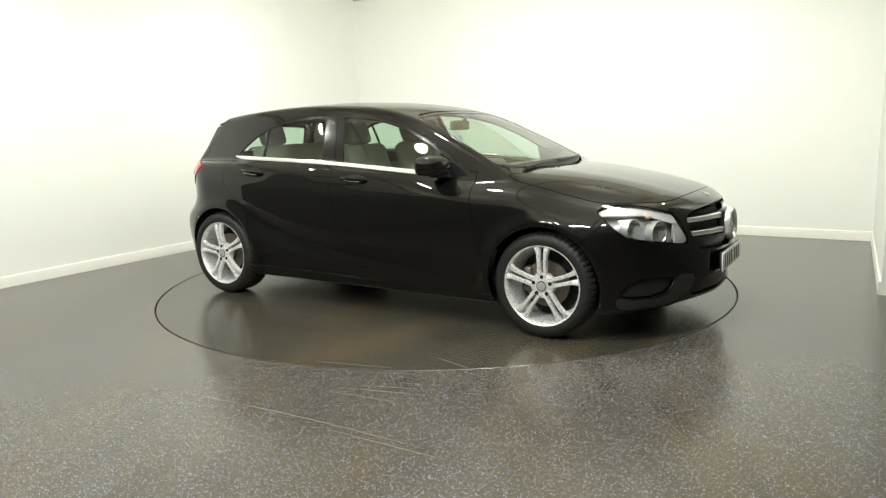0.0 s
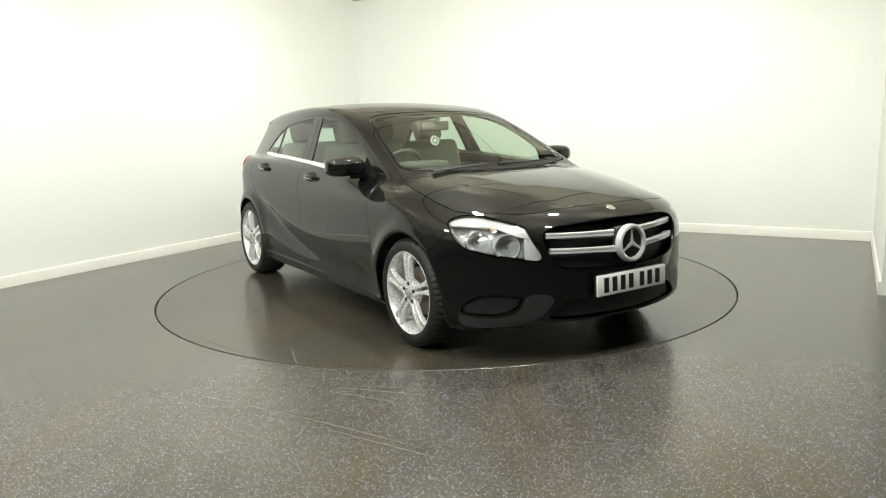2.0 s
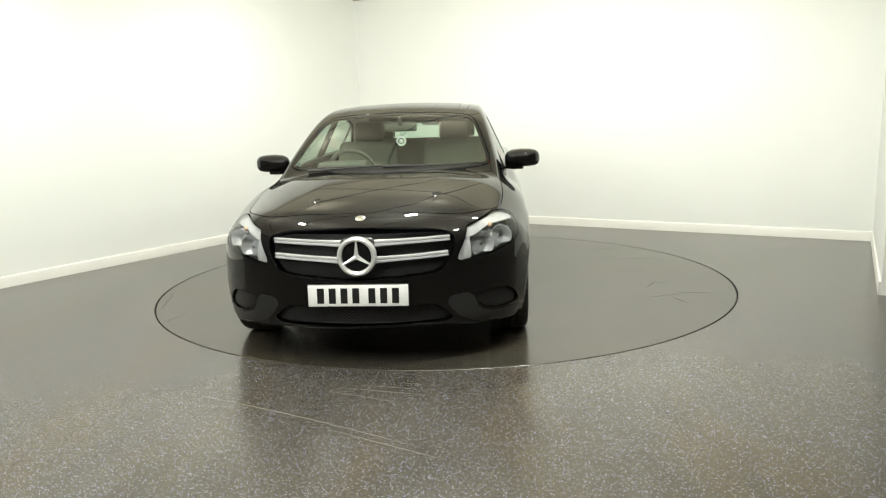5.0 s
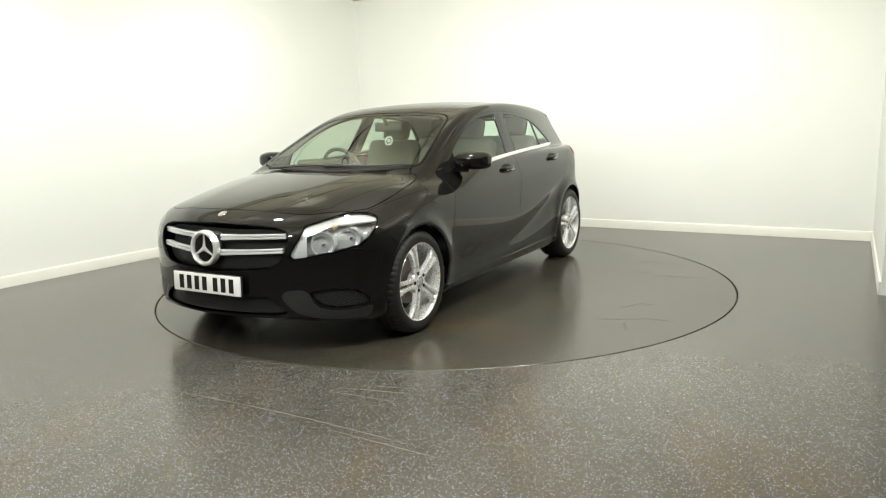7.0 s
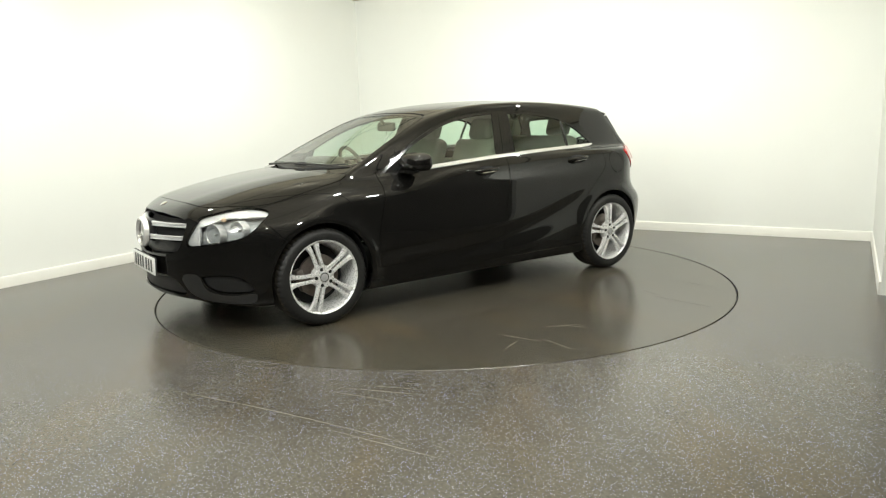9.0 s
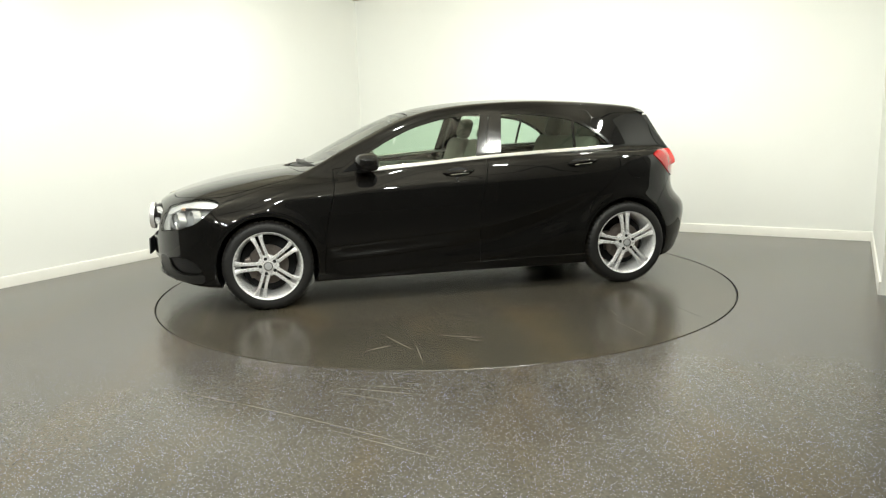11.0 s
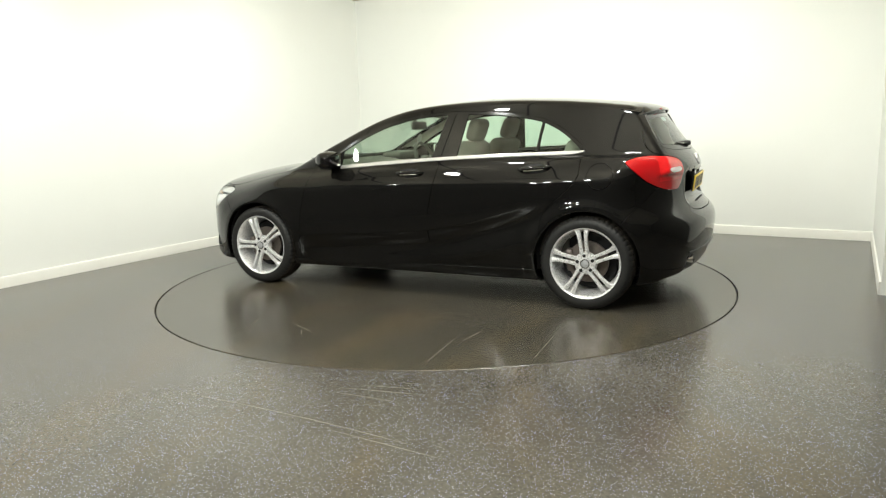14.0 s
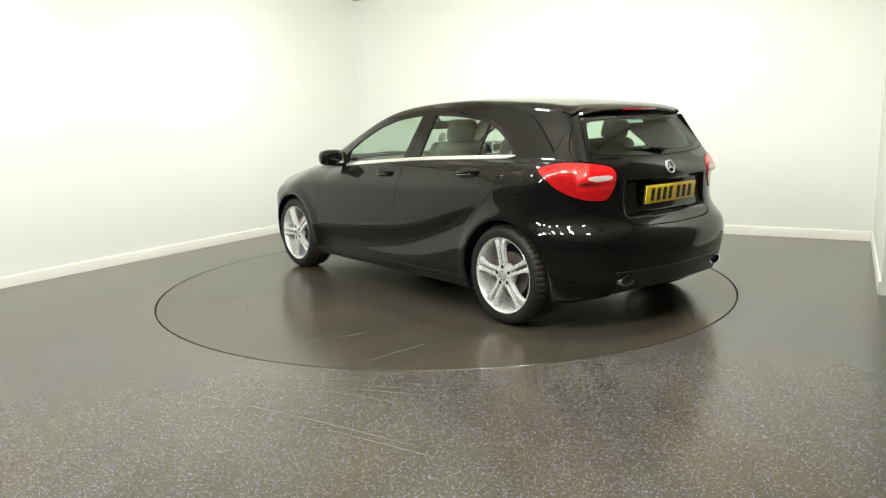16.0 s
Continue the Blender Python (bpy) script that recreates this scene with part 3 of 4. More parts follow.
# lamps
HEAD = [(0.470, 0.556), (0.560, 0.710), (0.566, 0.735), (0.620, 0.750), (0.705, 0.772), (0.80, 0.788), (0.885, 0.788), (0.955, 0.778), (1.005, 0.757), (0.965, 0.715), (0.925, 0.668), (0.87, 0.625), (0.76, 0.594), (0.60, 0.570)]
TAIL = [(0.905, 0.985), (0.835, 1.008), (0.741, 1.019), (0.62, 1.014), (0.506, 0.994), (0.462, 0.967), (0.466, 0.892), (0.492, 0.828), (0.53, 0.790), (0.632, 0.795), (0.718, 0.824), (0.788, 0.862), (0.85, 0.922)]
heads, tails = {}, {}
for s in (1, -1):
    lens, faces = skin.gap(faces, front_region(HEAD, s, 2), 0.0025)
    heads[s] = (panel("headlight", lens, LENS, label="clear headlight lens over a silver reflector", lift=-0.001, rim=0), lens)
    bowl = panel("lamp_bowl", lens, LAMP_GREY, heads[s][0], lift=-0.065, rim=-0.062)
    band, _ = skin.cut(lens, lambda p: 0.690 + 0.05 * step(np.abs(front_s(p)), 0.56, 0.75) + 0.006 * np.sin(9 * np.abs(front_s(p))) - p[:, 2])
    panel("lamp_strip", band, LAMP_WHITE, heads[s][0], lift=-0.016, rim=0.012)
    inner_band, _ = skin.cut(lens, lambda p: np.maximum(np.abs(front_s(p)) - 0.575 - 0.02 * (p[:, 2] - 0.56), p[:, 2] - 0.71))
    panel("lamp_side", inner_band, LAMP_WHITE, heads[s][0], lift=-0.020, rim=0.012)
    lamp, faces = skin.gap(faces, rear_region(TAIL, s, 2), 0.0025)
    white, lamp = skin.cut(lamp, rear_region([(0.640, 0.938), (0.490, 0.942), (0.488, 0.912), (0.622, 0.908)], s, 2))
    deep, lamp = skin.cut(lamp, lambda p: np.where(np.abs(rear_s(p)) < 0.70, 0.862 - 0.05 * (np.abs(rear_s(p)) - 0.5) - p[:, 2], 1.0) * -1)
    tails[s] = panel("tail_light", lamp, RED, label="bright red tail light cluster with white reversing lens", lift=0.006)
    panel("lower_lens", deep, RED_DEEP, tails[s], lift=0.006)
    panel("reversing_lens", white, MILKY, tails[s], lift=0.007)

# grille and air intakes
GRILLE = both([(0.0, 0.752), (0.20, 0.750), (0.40, 0.738), (0.475, 0.715), (0.490, 0.690), (0.470, 0.610), (0.425, 0.530), (0.34, 0.503), (0.0, 0.486)])
MOUTH = both([(0.0, 0.352), (0.28, 0.352), (0.36, 0.355), (0.42, 0.315), (0.475, 0.262), (0.40, 0.240), (0.2, 0.228), (0.0, 0.226)])
VENT = [(0.91, 0.285), (0.868, 0.345), (0.80, 0.383), (0.70, 0.392), (0.60, 0.378), (0.575, 0.385), (0.61, 0.315), (0.66, 0.288), (0.72, 0.275), (0.82, 0.272)]
CHEEK = [(0.915, 0.278), (0.82, 0.262), (0.70, 0.265), (0.61, 0.290), (0.565, 0.392), (0.45, 0.385), (0.43, 0.345), (0.50, 0.262), (0.60, 0.225), (0.75, 0.208), (0.90, 0.206)]
grille_faces, faces = skin.cut(faces, front_region(GRILLE, 0, 2))
grille = panel("grille", grille_faces, DARK, label="dark grille opening with two silver bars", lift=-0.075, rim=-0.074)
mouth_faces, faces = skin.cut(faces, front_region(MOUTH, 0, 2))
mouth = panel("lower_intake", mouth_faces, DARK, label="black lower air intake with mesh", lift=-0.05, rim=-0.049)
vents = {}
for s in (1, -1):
    vent_faces, faces = skin.cut(faces, front_region(VENT, s, 2))
    vents[s] = panel("side_vent", vent_faces, DARK, label="black mesh side air intake", lift=-0.03, rim=-0.029)
    cheek, faces = skin.cut(faces, front_region(CHEEK, s, 1))
    panel("bumper_insert", cheek, SATIN, label="satin black bumper insert beside the air intake")

# bonnet
HOOD = both([(1.175, 0.0), (1.16, 0.35), (1.10, 0.60), (1.045, 0.690), (1.10, 0.722), (1.25, 0.745), (1.45, 0.750), (1.66, 0.735), (1.80, 0.672), (1.93, 0.565), (1.985, 0.45), (2.010, 0.25), (2.015, 0.0)])
HOOD = [(a, b) for a, b in HOOD[:13]] + [(a, -b) for a, b in HOOD[:13][::-1]]
hood_edge = outline(HOOD, 2)
hood, faces = skin.gap(faces, lambda p: np.where((p[:, 0] > 0.9) & (p[:, 2] > 0.70), inside_of(hood_edge, p[:, 0], p[:, 1]), 1.0), 0.0028)
panel("bonnet", hood, PAINT, label="long black bonnet with two soft creases")

# tailgate
GATE = both([(0.0, 1.40), (0.40, 1.40), (0.66, 1.30), (0.72, 1.12), (0.70, 1.035), (0.60, 1.016), (0.455, 0.990), (0.452, 0.85), (0.42, 0.70), (0.38, 0.645), (0.28, 0.632), (0.0, 0.628)])
gate, faces = skin.gap(faces, lambda p: np.maximum(rear_region(GATE, 0, 2)(p), p[:, 0] + 1.44 - 0.10 * p[:, 1] ** 2), 0.0026)
panel("tailgate", gate, PAINT, label="black tailgate with a recessed plate panel")

# flanks
for s in (1, -1):
    side, faces = skin.cut(faces, lambda p: np.where(p[:, 2] < 1.06, 0.55 - s * p[:, 1], 1.0))
    front_gap = lambda p: p[:, 0] - 0.955 + 0.075 * step(p[:, 2], 0.5, 0.9) + 0.02 * step(p[:, 2], 0.3, 0.5)
    mid_gap = lambda p: p[:, 0] + 0.188 + 0.075 * step(p[:, 2], 0.55, 1.02)
    rear_gap = lambda p: -(p[:, 0] + 1.30 - 0.26 * step(-p[:, 2], -0.93, -0.58))
    sill, side = skin.cut(side, lambda p: np.where(np.abs(p[:, 0]) < 1.02, p[:, 2] - 0.243 + 0.014 * p[:, 0], 1.0))
    panel("sill", sill, PAINT, label="black side sill", lift=0.012)
    door, side = skin.gap(side, lambda p: np.maximum(np.maximum(front_gap(p), -mid_gap(p)), p[:, 2] - belt(p[:, 0]) - 0.05))
    panel("front_door", door, PAINT, label="black front door with a sharp waist crease")
    door, side = skin.gap(side, lambda p: np.maximum(np.maximum(mid_gap(p), rear_gap(p)), p[:, 2] - 1.06))
    rear_door = panel("rear_door", door, PAINT, label="black rear door with a rising crease")
    wing, side = skin.cut(side, lambda p: -p[:, 0])
    bumper_line = lambda p: -(p[:, 0] - 1.655 - 0.9 * (p[:, 2] - 0.645))
    bumper, wing = skin.gap(wing, lambda p: np.maximum(bumper_line(p), -10.0))
    panel("bumper_corner", bumper, PAINT)
    panel("front_wing", wing, PAINT, label="black front wing round the wheel arch")
    rear_line = lambda p: p[:, 0] + 1.68 + 0.55 * np.tanh((p[:, 2] - 0.70) / 0.12) * 0.16 + 0.25 * (p[:, 2] - 0.70)
    tail_corner, quarter = skin.gap(side, lambda p: np.maximum(rear_line(p), p[:, 2] - 0.81))
    panel("rear_bumper_corner", tail_corner, PAINT)
    if s > 0:
        flap, quarter = skin.gap(quarter, lambda p: np.hypot(p[:, 0] + 1.437, (p[:, 2] - 0.897)) - 0.085, 0.0018)
        panel("fuel_flap", flap, PAINT, label="round black fuel filler flap")
    panel("rear_quarter", quarter, PAINT, label="black rear quarter panel")

# front and rear bumpers, roof
bumper, faces = skin.cut(faces, lambda p: 1.3 - p[:, 0])
panel("front_bumper", bumper, PAINT, label="black front bumper around the grille")
bumper, faces = skin.cut(faces, lambda p: np.maximum(p[:, 0] + 1.5, p[:, 2] - 0.9))
apron, bumper = skin.cut(bumper, lambda p: p[:, 2] - 0.365 + 0.10 * ramp(np.abs(rear_s(p)) - 0.45, 0.02))
panel("rear_bumper", bumper, PAINT, label="black rear bumper")
panel("diffuser", apron, SATIN, label="satin black rear diffuser", lift=-0.006)
roof, faces = skin.gap(faces, lambda p: np.maximum(np.maximum(np.abs(p[:, 1]) - 0.505 + 0.02 * (p[:, 0] + 0.5) ** 2, p[:, 0] - 0.245 + 0.2 * p[:, 1] ** 2), np.maximum(-1.42 - p[:, 0], 1.2 - p[:, 2])))
sun, roof = skin.gap(roof, lambda p: np.maximum(np.abs(p[:, 1]) - 0.43, np.abs(p[:, 0] + 0.18) - 0.36), 0.002)
panel("headliner", roof + sun, LINER, lift=-0.03, rim=0)
roof_ob = panel("roof", roof, PAINT, label="black roof panel")
panel("sunroof", sun, BLACK_TRIM, roof_ob, "dark glass sunroof panel")
frame_panel = panel("side_frame", faces, PAINT, label="black roof pillars and window surrounds")
panel("pillar_lining", faces, LINER, frame_panel, "pale grey pillar lining", lift=-0.024, rim=0)
finish_panels()


# ---- wheels ----
def tyre_mesh():
    prof = [(0.236, -0.105), (0.243, -0.114), (0.264, -0.119), (0.288, -0.114), (0.304, -0.102), (0.314, -0.088), (0.317, -0.062),
            (0.317, -0.050), (0.310, -0.047), (0.310, -0.039), (0.317, -0.036), (0.3175, -0.005), (0.310, -0.003), (0.310, 0.003), (0.3175, 0.005), (0.317, 0.036),
            (0.310, 0.039), (0.310, 0.047), (0.317, 0.050), (0.317, 0.062), (0.314, 0.088), (0.304, 0.102), (0.288, 0.114), (0.264, 0.118), (0.243, 0.112), (0.236, 0.100)]
    seg = 216
    bm = lathe(prof, seg, "Y", True)
    bm.verts.ensure_lookup_table()
    for r, (rad, _) in enumerate(prof):
        if r in (4, 5, 6, 7, 18, 19, 20, 21):
            for k in range(0, seg, 4):
                v = bm.verts[r * seg + k]
                v.co.x *= 1 - 0.006 / rad
                v.co.z *= 1 - 0.006 / rad
    return bm


def spoke(lean):
    """One arm of a twin spoke, along +z, outward face towards +y."""
    secs = []
    for r, inner, outer, y, d in ((0.036, 0.004, 0.030, 0.004, 0.030), (0.060, 0.006, 0.031, 0.005, 0.028), (0.085, 0.0075, 0.030, 0.007, 0.026), (0.115, 0.0085, 0.030, 0.010, 0.026), (0.150, 0.0095, 0.032, 0.012, 0.026), (0.180, 0.0105, 0.036, 0.012, 0.028), (0.203, 0.0115, 0.045, 0.009, 0.030), (0.219, 0.0125, 0.060, 0.005, 0.030)):
        off, w = (inner + outer) / 2, outer - inner
        c, h = off * lean, w / 2
        secs.append([(c + a * h, y + b, r * 1.055) for a, b in ((-1, -d), (-1, -0.006), (-0.72, 0), (0.72, 0), (1, -0.006), (1, -d))])
    return loft(secs)


def wheel_rim():
    return lathe([(0.242, 0.010), (0.239, 0.014), (0.233, 0.011), (0.226, -0.004), (0.220, -0.02), (0.208, -0.10), (0.200, -0.18), (0.222, -0.205), (0.240, -0.205), (0.240, -0.10), (0.242, 0.0)], 96, "Y", True)


def wheel_parts(rim):
    for k in range(5):
        m = Matrix.Rotation(2 * math.pi * k / 5, 4, "Y")
        for lean in (1, -1):
            sp = spoke(lean)
            bmesh.ops.transform(sp, matrix=m, verts=sp.verts)
            part("spoke", sp, ALLOY, rim, sharp=50)
        b = lathe([(0.0, 0.0065), (0.0115, 0.0065), (0.0115, -0.01)], 16)
        a = 2 * math.pi * k / 5
        bmesh.ops.translate(b, vec=(0.054 * math.sin(a), 0, 0.054 * math.cos(a)), verts=b.verts)
        part("wheel_bolt", b, DARK, rim)
    part("hub", lathe([(0.0, 0.004), (0.060, 0.004), (0.070, 0.0), (0.076, -0.010), (0.076, -0.04), (0.0, -0.04)], 48), ALLOY, rim)


def make_wheel(steer=0):
    rim = part("wheel", wheel_rim(), ALLOY, car, "silver five-twin-spoke alloy wheel", sharp=40)
    ty = part("tyre", tyre_mesh(), RUBBER, rim, "black low-profile tyre with dusty tread", sharp=30)
    ty.location = (0, -0.098, 0)
    ty.data.materials.append(TREAD)
    for f in ty.data.polygons:
        if (f.center.x ** 2 + f.center.z ** 2) > 0.3125 ** 2 * 0.98 and abs(f.center.y) < 0.085:
            f.material_index = 1
    part("centre_cap", lathe([(0.0, 0.010), (0.026, 0.010), (0.031, 0.007), (0.033, 0.0)], 32), LAMP_GREY, rim)
    part("cap_ring", lathe([(0.026, 0.0108), (0.031, 0.0108), (0.031, 0.006), (0.026, 0.006)], 32, "Y", True), CHROME, rim)
    wheel_parts(rim)
    part("brake_disc", lathe([(0.06, -0.075), (0.140, -0.075), (0.140, -0.095), (0.06, -0.095)], 64, "Y", True), DISC, rim, "worn iron brake disc")
    part("brake_hub", lathe([(0.0, -0.045), (0.066, -0.045), (0.07, -0.09), (0.07, -0.12), (0.0, -0.12)], 40), DISC, rim)
    cal = box((0.05, 0.07, 0.15), (0.12, -0.09, 0.02), 0.012)
    part("brake_caliper", cal, DISC, rim)
    part("hub_backing", lathe([(0.0, -0.13), (0.19, -0.13), (0.19, -0.14), (0.0, -0.14)], 48), DARK, rim)
    return rim


def place_wheel(ob, x, s, spin):
    ob.parent = car
    ob.matrix_basis = pose(x, s * 0.872, 0.317, 0, 0, 0 if s > 0 else 180) @ pose(0, 0, 0, 0, spin, 0)


first = make_wheel()
place_wheel(first, 1.35, 1, 18)
for wx, s, spin in ((-1.35, 1, 6), (1.35, -1, 0), (-1.35, -1, 8)):
    place_wheel(copy_thing(first, Matrix()), wx, s, spin)


def wheel_well(x, s):
    """Dark liner above a wheel, open below."""
    bm = bmesh.new()
    rows = []
    for k in range(25):
        a = math.pi * k / 24
        c, z = math.cos(a), math.sin(a)
        rows.append([bm.verts.new((x + 0.356 * c, s * y, 0.317 + 0.356 * z)) for y in (0.50, 0.815 + 0.053 * z)])
    for p, q in zip(rows, rows[1:]):
        bm.faces.new((p[0], p[1], q[1], q[0]))
    bm.faces.new([r[0] for r in rows])
    low = [[bm.verts.new((x + d * 0.356, s * y, 0.24)) for y in (0.50, 0.80)] for d in (1, -1)]
    bm.faces.new((rows[0][0], rows[0][1], low[0][1], low[0][0]))
    bm.faces.new((rows[-1][0], rows[-1][1], low[1][1], low[1][0]))
    bm.faces.new((rows[0][0], rows[-1][0], low[1][0], low[0][0]))
    return part("wheel_arch_liner", bm, DARK, car)


for wx, _ in WHEELS:
    for s in (1, -1):
        wheel_well(wx, s)


# ---- fittings on the car ----
def along(origin, way):
    """Where a ray from inside the car leaves the skin, and the normal there."""
    o, d = np.array(origin, float), np.array(way, float) / np.linalg.norm(way)
    lo, hi = 0.0, 1.6
    for _ in range(40):
        mid = (lo + hi) / 2
        if body((o + mid * d)[None])[0] < 0:
            lo = mid
        else:
            hi = mid
    p = (o + lo * d)[None]
    g = slope(p)[0]
    return Vector(p[0]), Vector(g / np.linalg.norm(g))


def arc_table(cx, sign):
    """The skin round the nose or the tail as a table over plan arc and height."""
    ss, zz = np.meshgrid(np.linspace(-1.1, 1.1, 133), np.linspace(0.18, 0.84, 67), indexing="ij")
    way = np.stack([sign * np.cos(ss / 0.95), np.sin(ss / 0.95), 0 * ss], -1)
    base = np.stack([cx + 0 * ss, 0 * ss, zz], -1)
    lo, hi = np.zeros_like(ss), np.full_like(ss, 1.6)
    for _ in range(22):
        mid = (lo + hi) / 2
        within = body(base + mid[..., None] * way) < 0
        lo, hi = np.where(within, mid, lo), np.where(within, hi, mid)
    p = base + lo[..., None] * way
    g = slope(p)
    return p, g / np.linalg.norm(g, axis=-1, keepdims=True)


NOSE, STERN = arc_table(1.2, 1), arc_table(-1.0, -1)


def from_table(table, s, z):
    u, v = min(max((s + 1.1) / 2.2 * 132, 0), 131.99), min(max((z - 0.18) / 0.66 * 66, 0), 65.99)
    i, j = int(u), int(v)
    u, v = u - i, v - j
    out = []
    for t in table:
        out.append(Vector(t[i, j] * (1 - u) * (1 - v) + t[i + 1, j] * u * (1 - v) + t[i, j + 1] * (1 - u) * v + t[i + 1, j + 1] * u * v))
    return out[0], out[1].normalized()


def on_front(s, z):
    return from_table(NOSE, s, z)


def on_rear(s, z):
    return from_table(STERN, s, z)


def on_side(x, z, s):
    return along((x, 0, z), (0, s, 0))


def lattice(name, points, spot, depth, pitch, width, mat, parent, floor_z=None):
    """Diamond mesh of thin bars inside an outline of the skin."""
    pts = outline(points, 2)
    (a0, b0), (a1, b1) = pts.min(0), pts.max(0)
    if floor_z:
        b1 = floor_z
    bm = bmesh.new()
    for sign in (1, -1):
        k = a0 - (b1 - b0)
        while k < a1 + (b1 - b0):
            run = []
            zs = b0 + np.linspace(0, 1, 14) * (b1 - b0)
            ss = k + sign * 1.5 * (zs - b0)
            for s, z, d in zip(ss, zs, inside_of(pts, ss, zs)):
                if d < -0.002:
                    p, n = spot(s, z)
                    run.append((p - n * depth, n))
                elif len(run) > 1:
                    break
                else:
                    run = []
            for (p, n), (q, m) in zip(run, run[1:]):
                d = (q - p).normalized()
                u = d.cross(n) * width / 2
                quad = [bm.verts.new(v) for v in (p - u, p + u, q + u, q - u)]
                back = [bm.verts.new(v.co - n * width) for v in quad]
                bm.faces.new(quad)
                for i in (0, 2):
                    j = (i + 3) % 4 if i == 0 else 3
                    bm.faces.new((quad[i], quad[j], back[j], back[i])) if i == 0 else bm.faces.new((quad[1], quad[2], back[2], back[1]))
            k += pitch
    return part(name, bm, mat, parent, smooth=False)


lattice("grille_mesh", GRILLE, on_front, 0.045, 0.020, 0.005, SATIN, grille, 0.575)
lattice("intake_mesh", MOUTH, on_front, 0.025, 0.026, 0.006, SATIN, mouth)
for s in (1, -1):
    lattice("vent_mesh", [(s * a, b) for a, b in VENT], on_front, 0.016, 0.024, 0.006, SATIN, vents[s])


def grille_bar(s0, s1, z, z_end, height):
    secs = []
    for k in range(15):
        t = k / 14
        s = s0 + (s1 - s0) * t
        zz = z + (z_end - z) * t
        p, n = on_front(s, zz)
        n = Vector((n.x, n.y, 0)).normalized()
        h = height * (1.25 - 0.35 * min(1, abs(s) / 0.2)) / 2
        pull = 0.020 - 0.012 * (1 - min(1, abs(s) / 0.18))
        base = p - n * pull
        secs.append([base + n * a + Vector((0, 0, b * h)) for a, b in ((-0.03, -0.8), (-0.004, -1), (0.004, -0.75), (0.004, -0.25), (-0.001, -0.12), (-0.001, 0.12), (0.004, 0.25), (0.004, 0.75), (-0.004, 1), (-0.03, 0.8))])
    return loft(secs)


for s in (1, -1):
    part("grille_bar", grille_bar(s * 0.085, s * 0.468, 0.676, 0.684, 0.034), BRUSHED, grille, "silver grille bar")
    part("grille_bar", grille_bar(s * 0.085, s * 0.450, 0.592, 0.606, 0.034), BRUSHED, grille, "silver grille bar")


def emblem(name, centre, radius, lean, parent, front=True):
    """A chrome ring with three tapered arms on a dark disc."""
    turn_m = Matrix.Translation(centre) @ Matrix.Rotation(radians(90 if front else -90), 4, "Z") @ Matrix.Rotation(radians(lean), 4, "X")
    turn_m = turn_m @ Matrix.Rotation(math.pi, 4, "Z")
    w = radius * 0.13

    def put(bm):
        bmesh.ops.transform(bm, matrix=turn_m, verts=bm.verts)
        return bm
    ring = part(name, put(lathe([(radius - 2 * w, 0.0), (radius - 1.7 * w, w * 0.9), (radius - w, w * 1.3), (radius - 0.3 * w, w * 0.9), (radius, 0.0), (radius, -0.02), (radius - 2 * w, -0.02)], 64, "Y", True)), BRIGHT, parent, "round chrome emblem ring")
    if front:
        part("emblem_disc", put(lathe([(0.0, 0.002), (radius - 1.6 * w, -0.001), (radius - 1.6 * w, -0.02)], 48)), BLACK_TRIM, ring)
    for k in range(3):
        m = Matrix.Rotation(2 * math.pi * k / 3, 4, "Y")
        bm = loft([[m @ Vector((a * hw, b, r)) for a, b in ((-1, 0.003), (0, 0.003 + 0.45 * hw), (1, 0.003), (1, -0.004), (-1, -0.004))] for r, hw in ((0.0, radius * 0.13), (radius * 0.3, radius * 0.085), (radius * 0.88, radius * 0.03))])
        part("emblem_arm", put(bm), BRIGHT, ring)
    return ring


emblem("grille_emblem", (2.221, 0, 0.617), 0.102, -3, grille)
part("emblem_mount", box((0.05, 0.17, 0.15), (2.172, 0, 0.632), 0.02), SATIN, grille)
bp, bn = along((1.9, 0, 0.70), (0.18, 0, 0.10))
part("bonnet_badge", lathe([(0.0, 0.006), (0.020, 0.0055), (0.027, 0.002), (0.028, -0.004)], 32, "Z"), CHROME, car, "small round silver badge").matrix_basis = Matrix.Translation(bp) @ bn.to_track_quat("Z", "Y").to_matrix().to_4x4()


def number_plate(name, centre, lean, front, mat, label):
    """A plate whose characters are plain bars."""
    ob = part(name, box((0.010, 0.520, 0.111), (0, 0, 0), 0.004, 2), mat, car, label)
    ob.matrix_basis = Matrix.Translation(centre) @ Matrix.Rotation(0 if front else math.pi, 4, "Z") @ Matrix.Rotation(radians(lean), 4, "Y")
    part("plate_holder", box((0.012, 0.528, 0.119), (-0.008, 0, 0), 0.004, 2), BLACK_PLASTIC, ob)
    y = -0.219 + 0.025
    for k in range(7):
        part("character_bar", box((0.002, 0.036, 0.079), (0.0055, y, 0), 0.0008, 1), INK, ob)
        y += 0.061 + (0.022 if k == 3 else 0)
    return ob


number_plate("front_number_plate", (2.227, 0, 0.415), -2, True, PLATE_WHITE, "white front number plate with black bars")
number_plate("rear_number_plate", (-1.957, 0, 0.805), 7, False, PLATE_YELLOW, "yellow rear number plate with black bars")
part("plate_handle_strip", box((0.02, 0.40, 0.022), (-1.944, 0, 0.896), 0.006), BLACK_TRIM, car)
part("plate_lower_slot", box((0.012, 0.30, 0.010), (-1.972, 0.05, 0.688), 0.003), DARK, car)
emblem("tailgate_emblem", (-1.950, 0, 0.963), 0.044, -16, car, False)

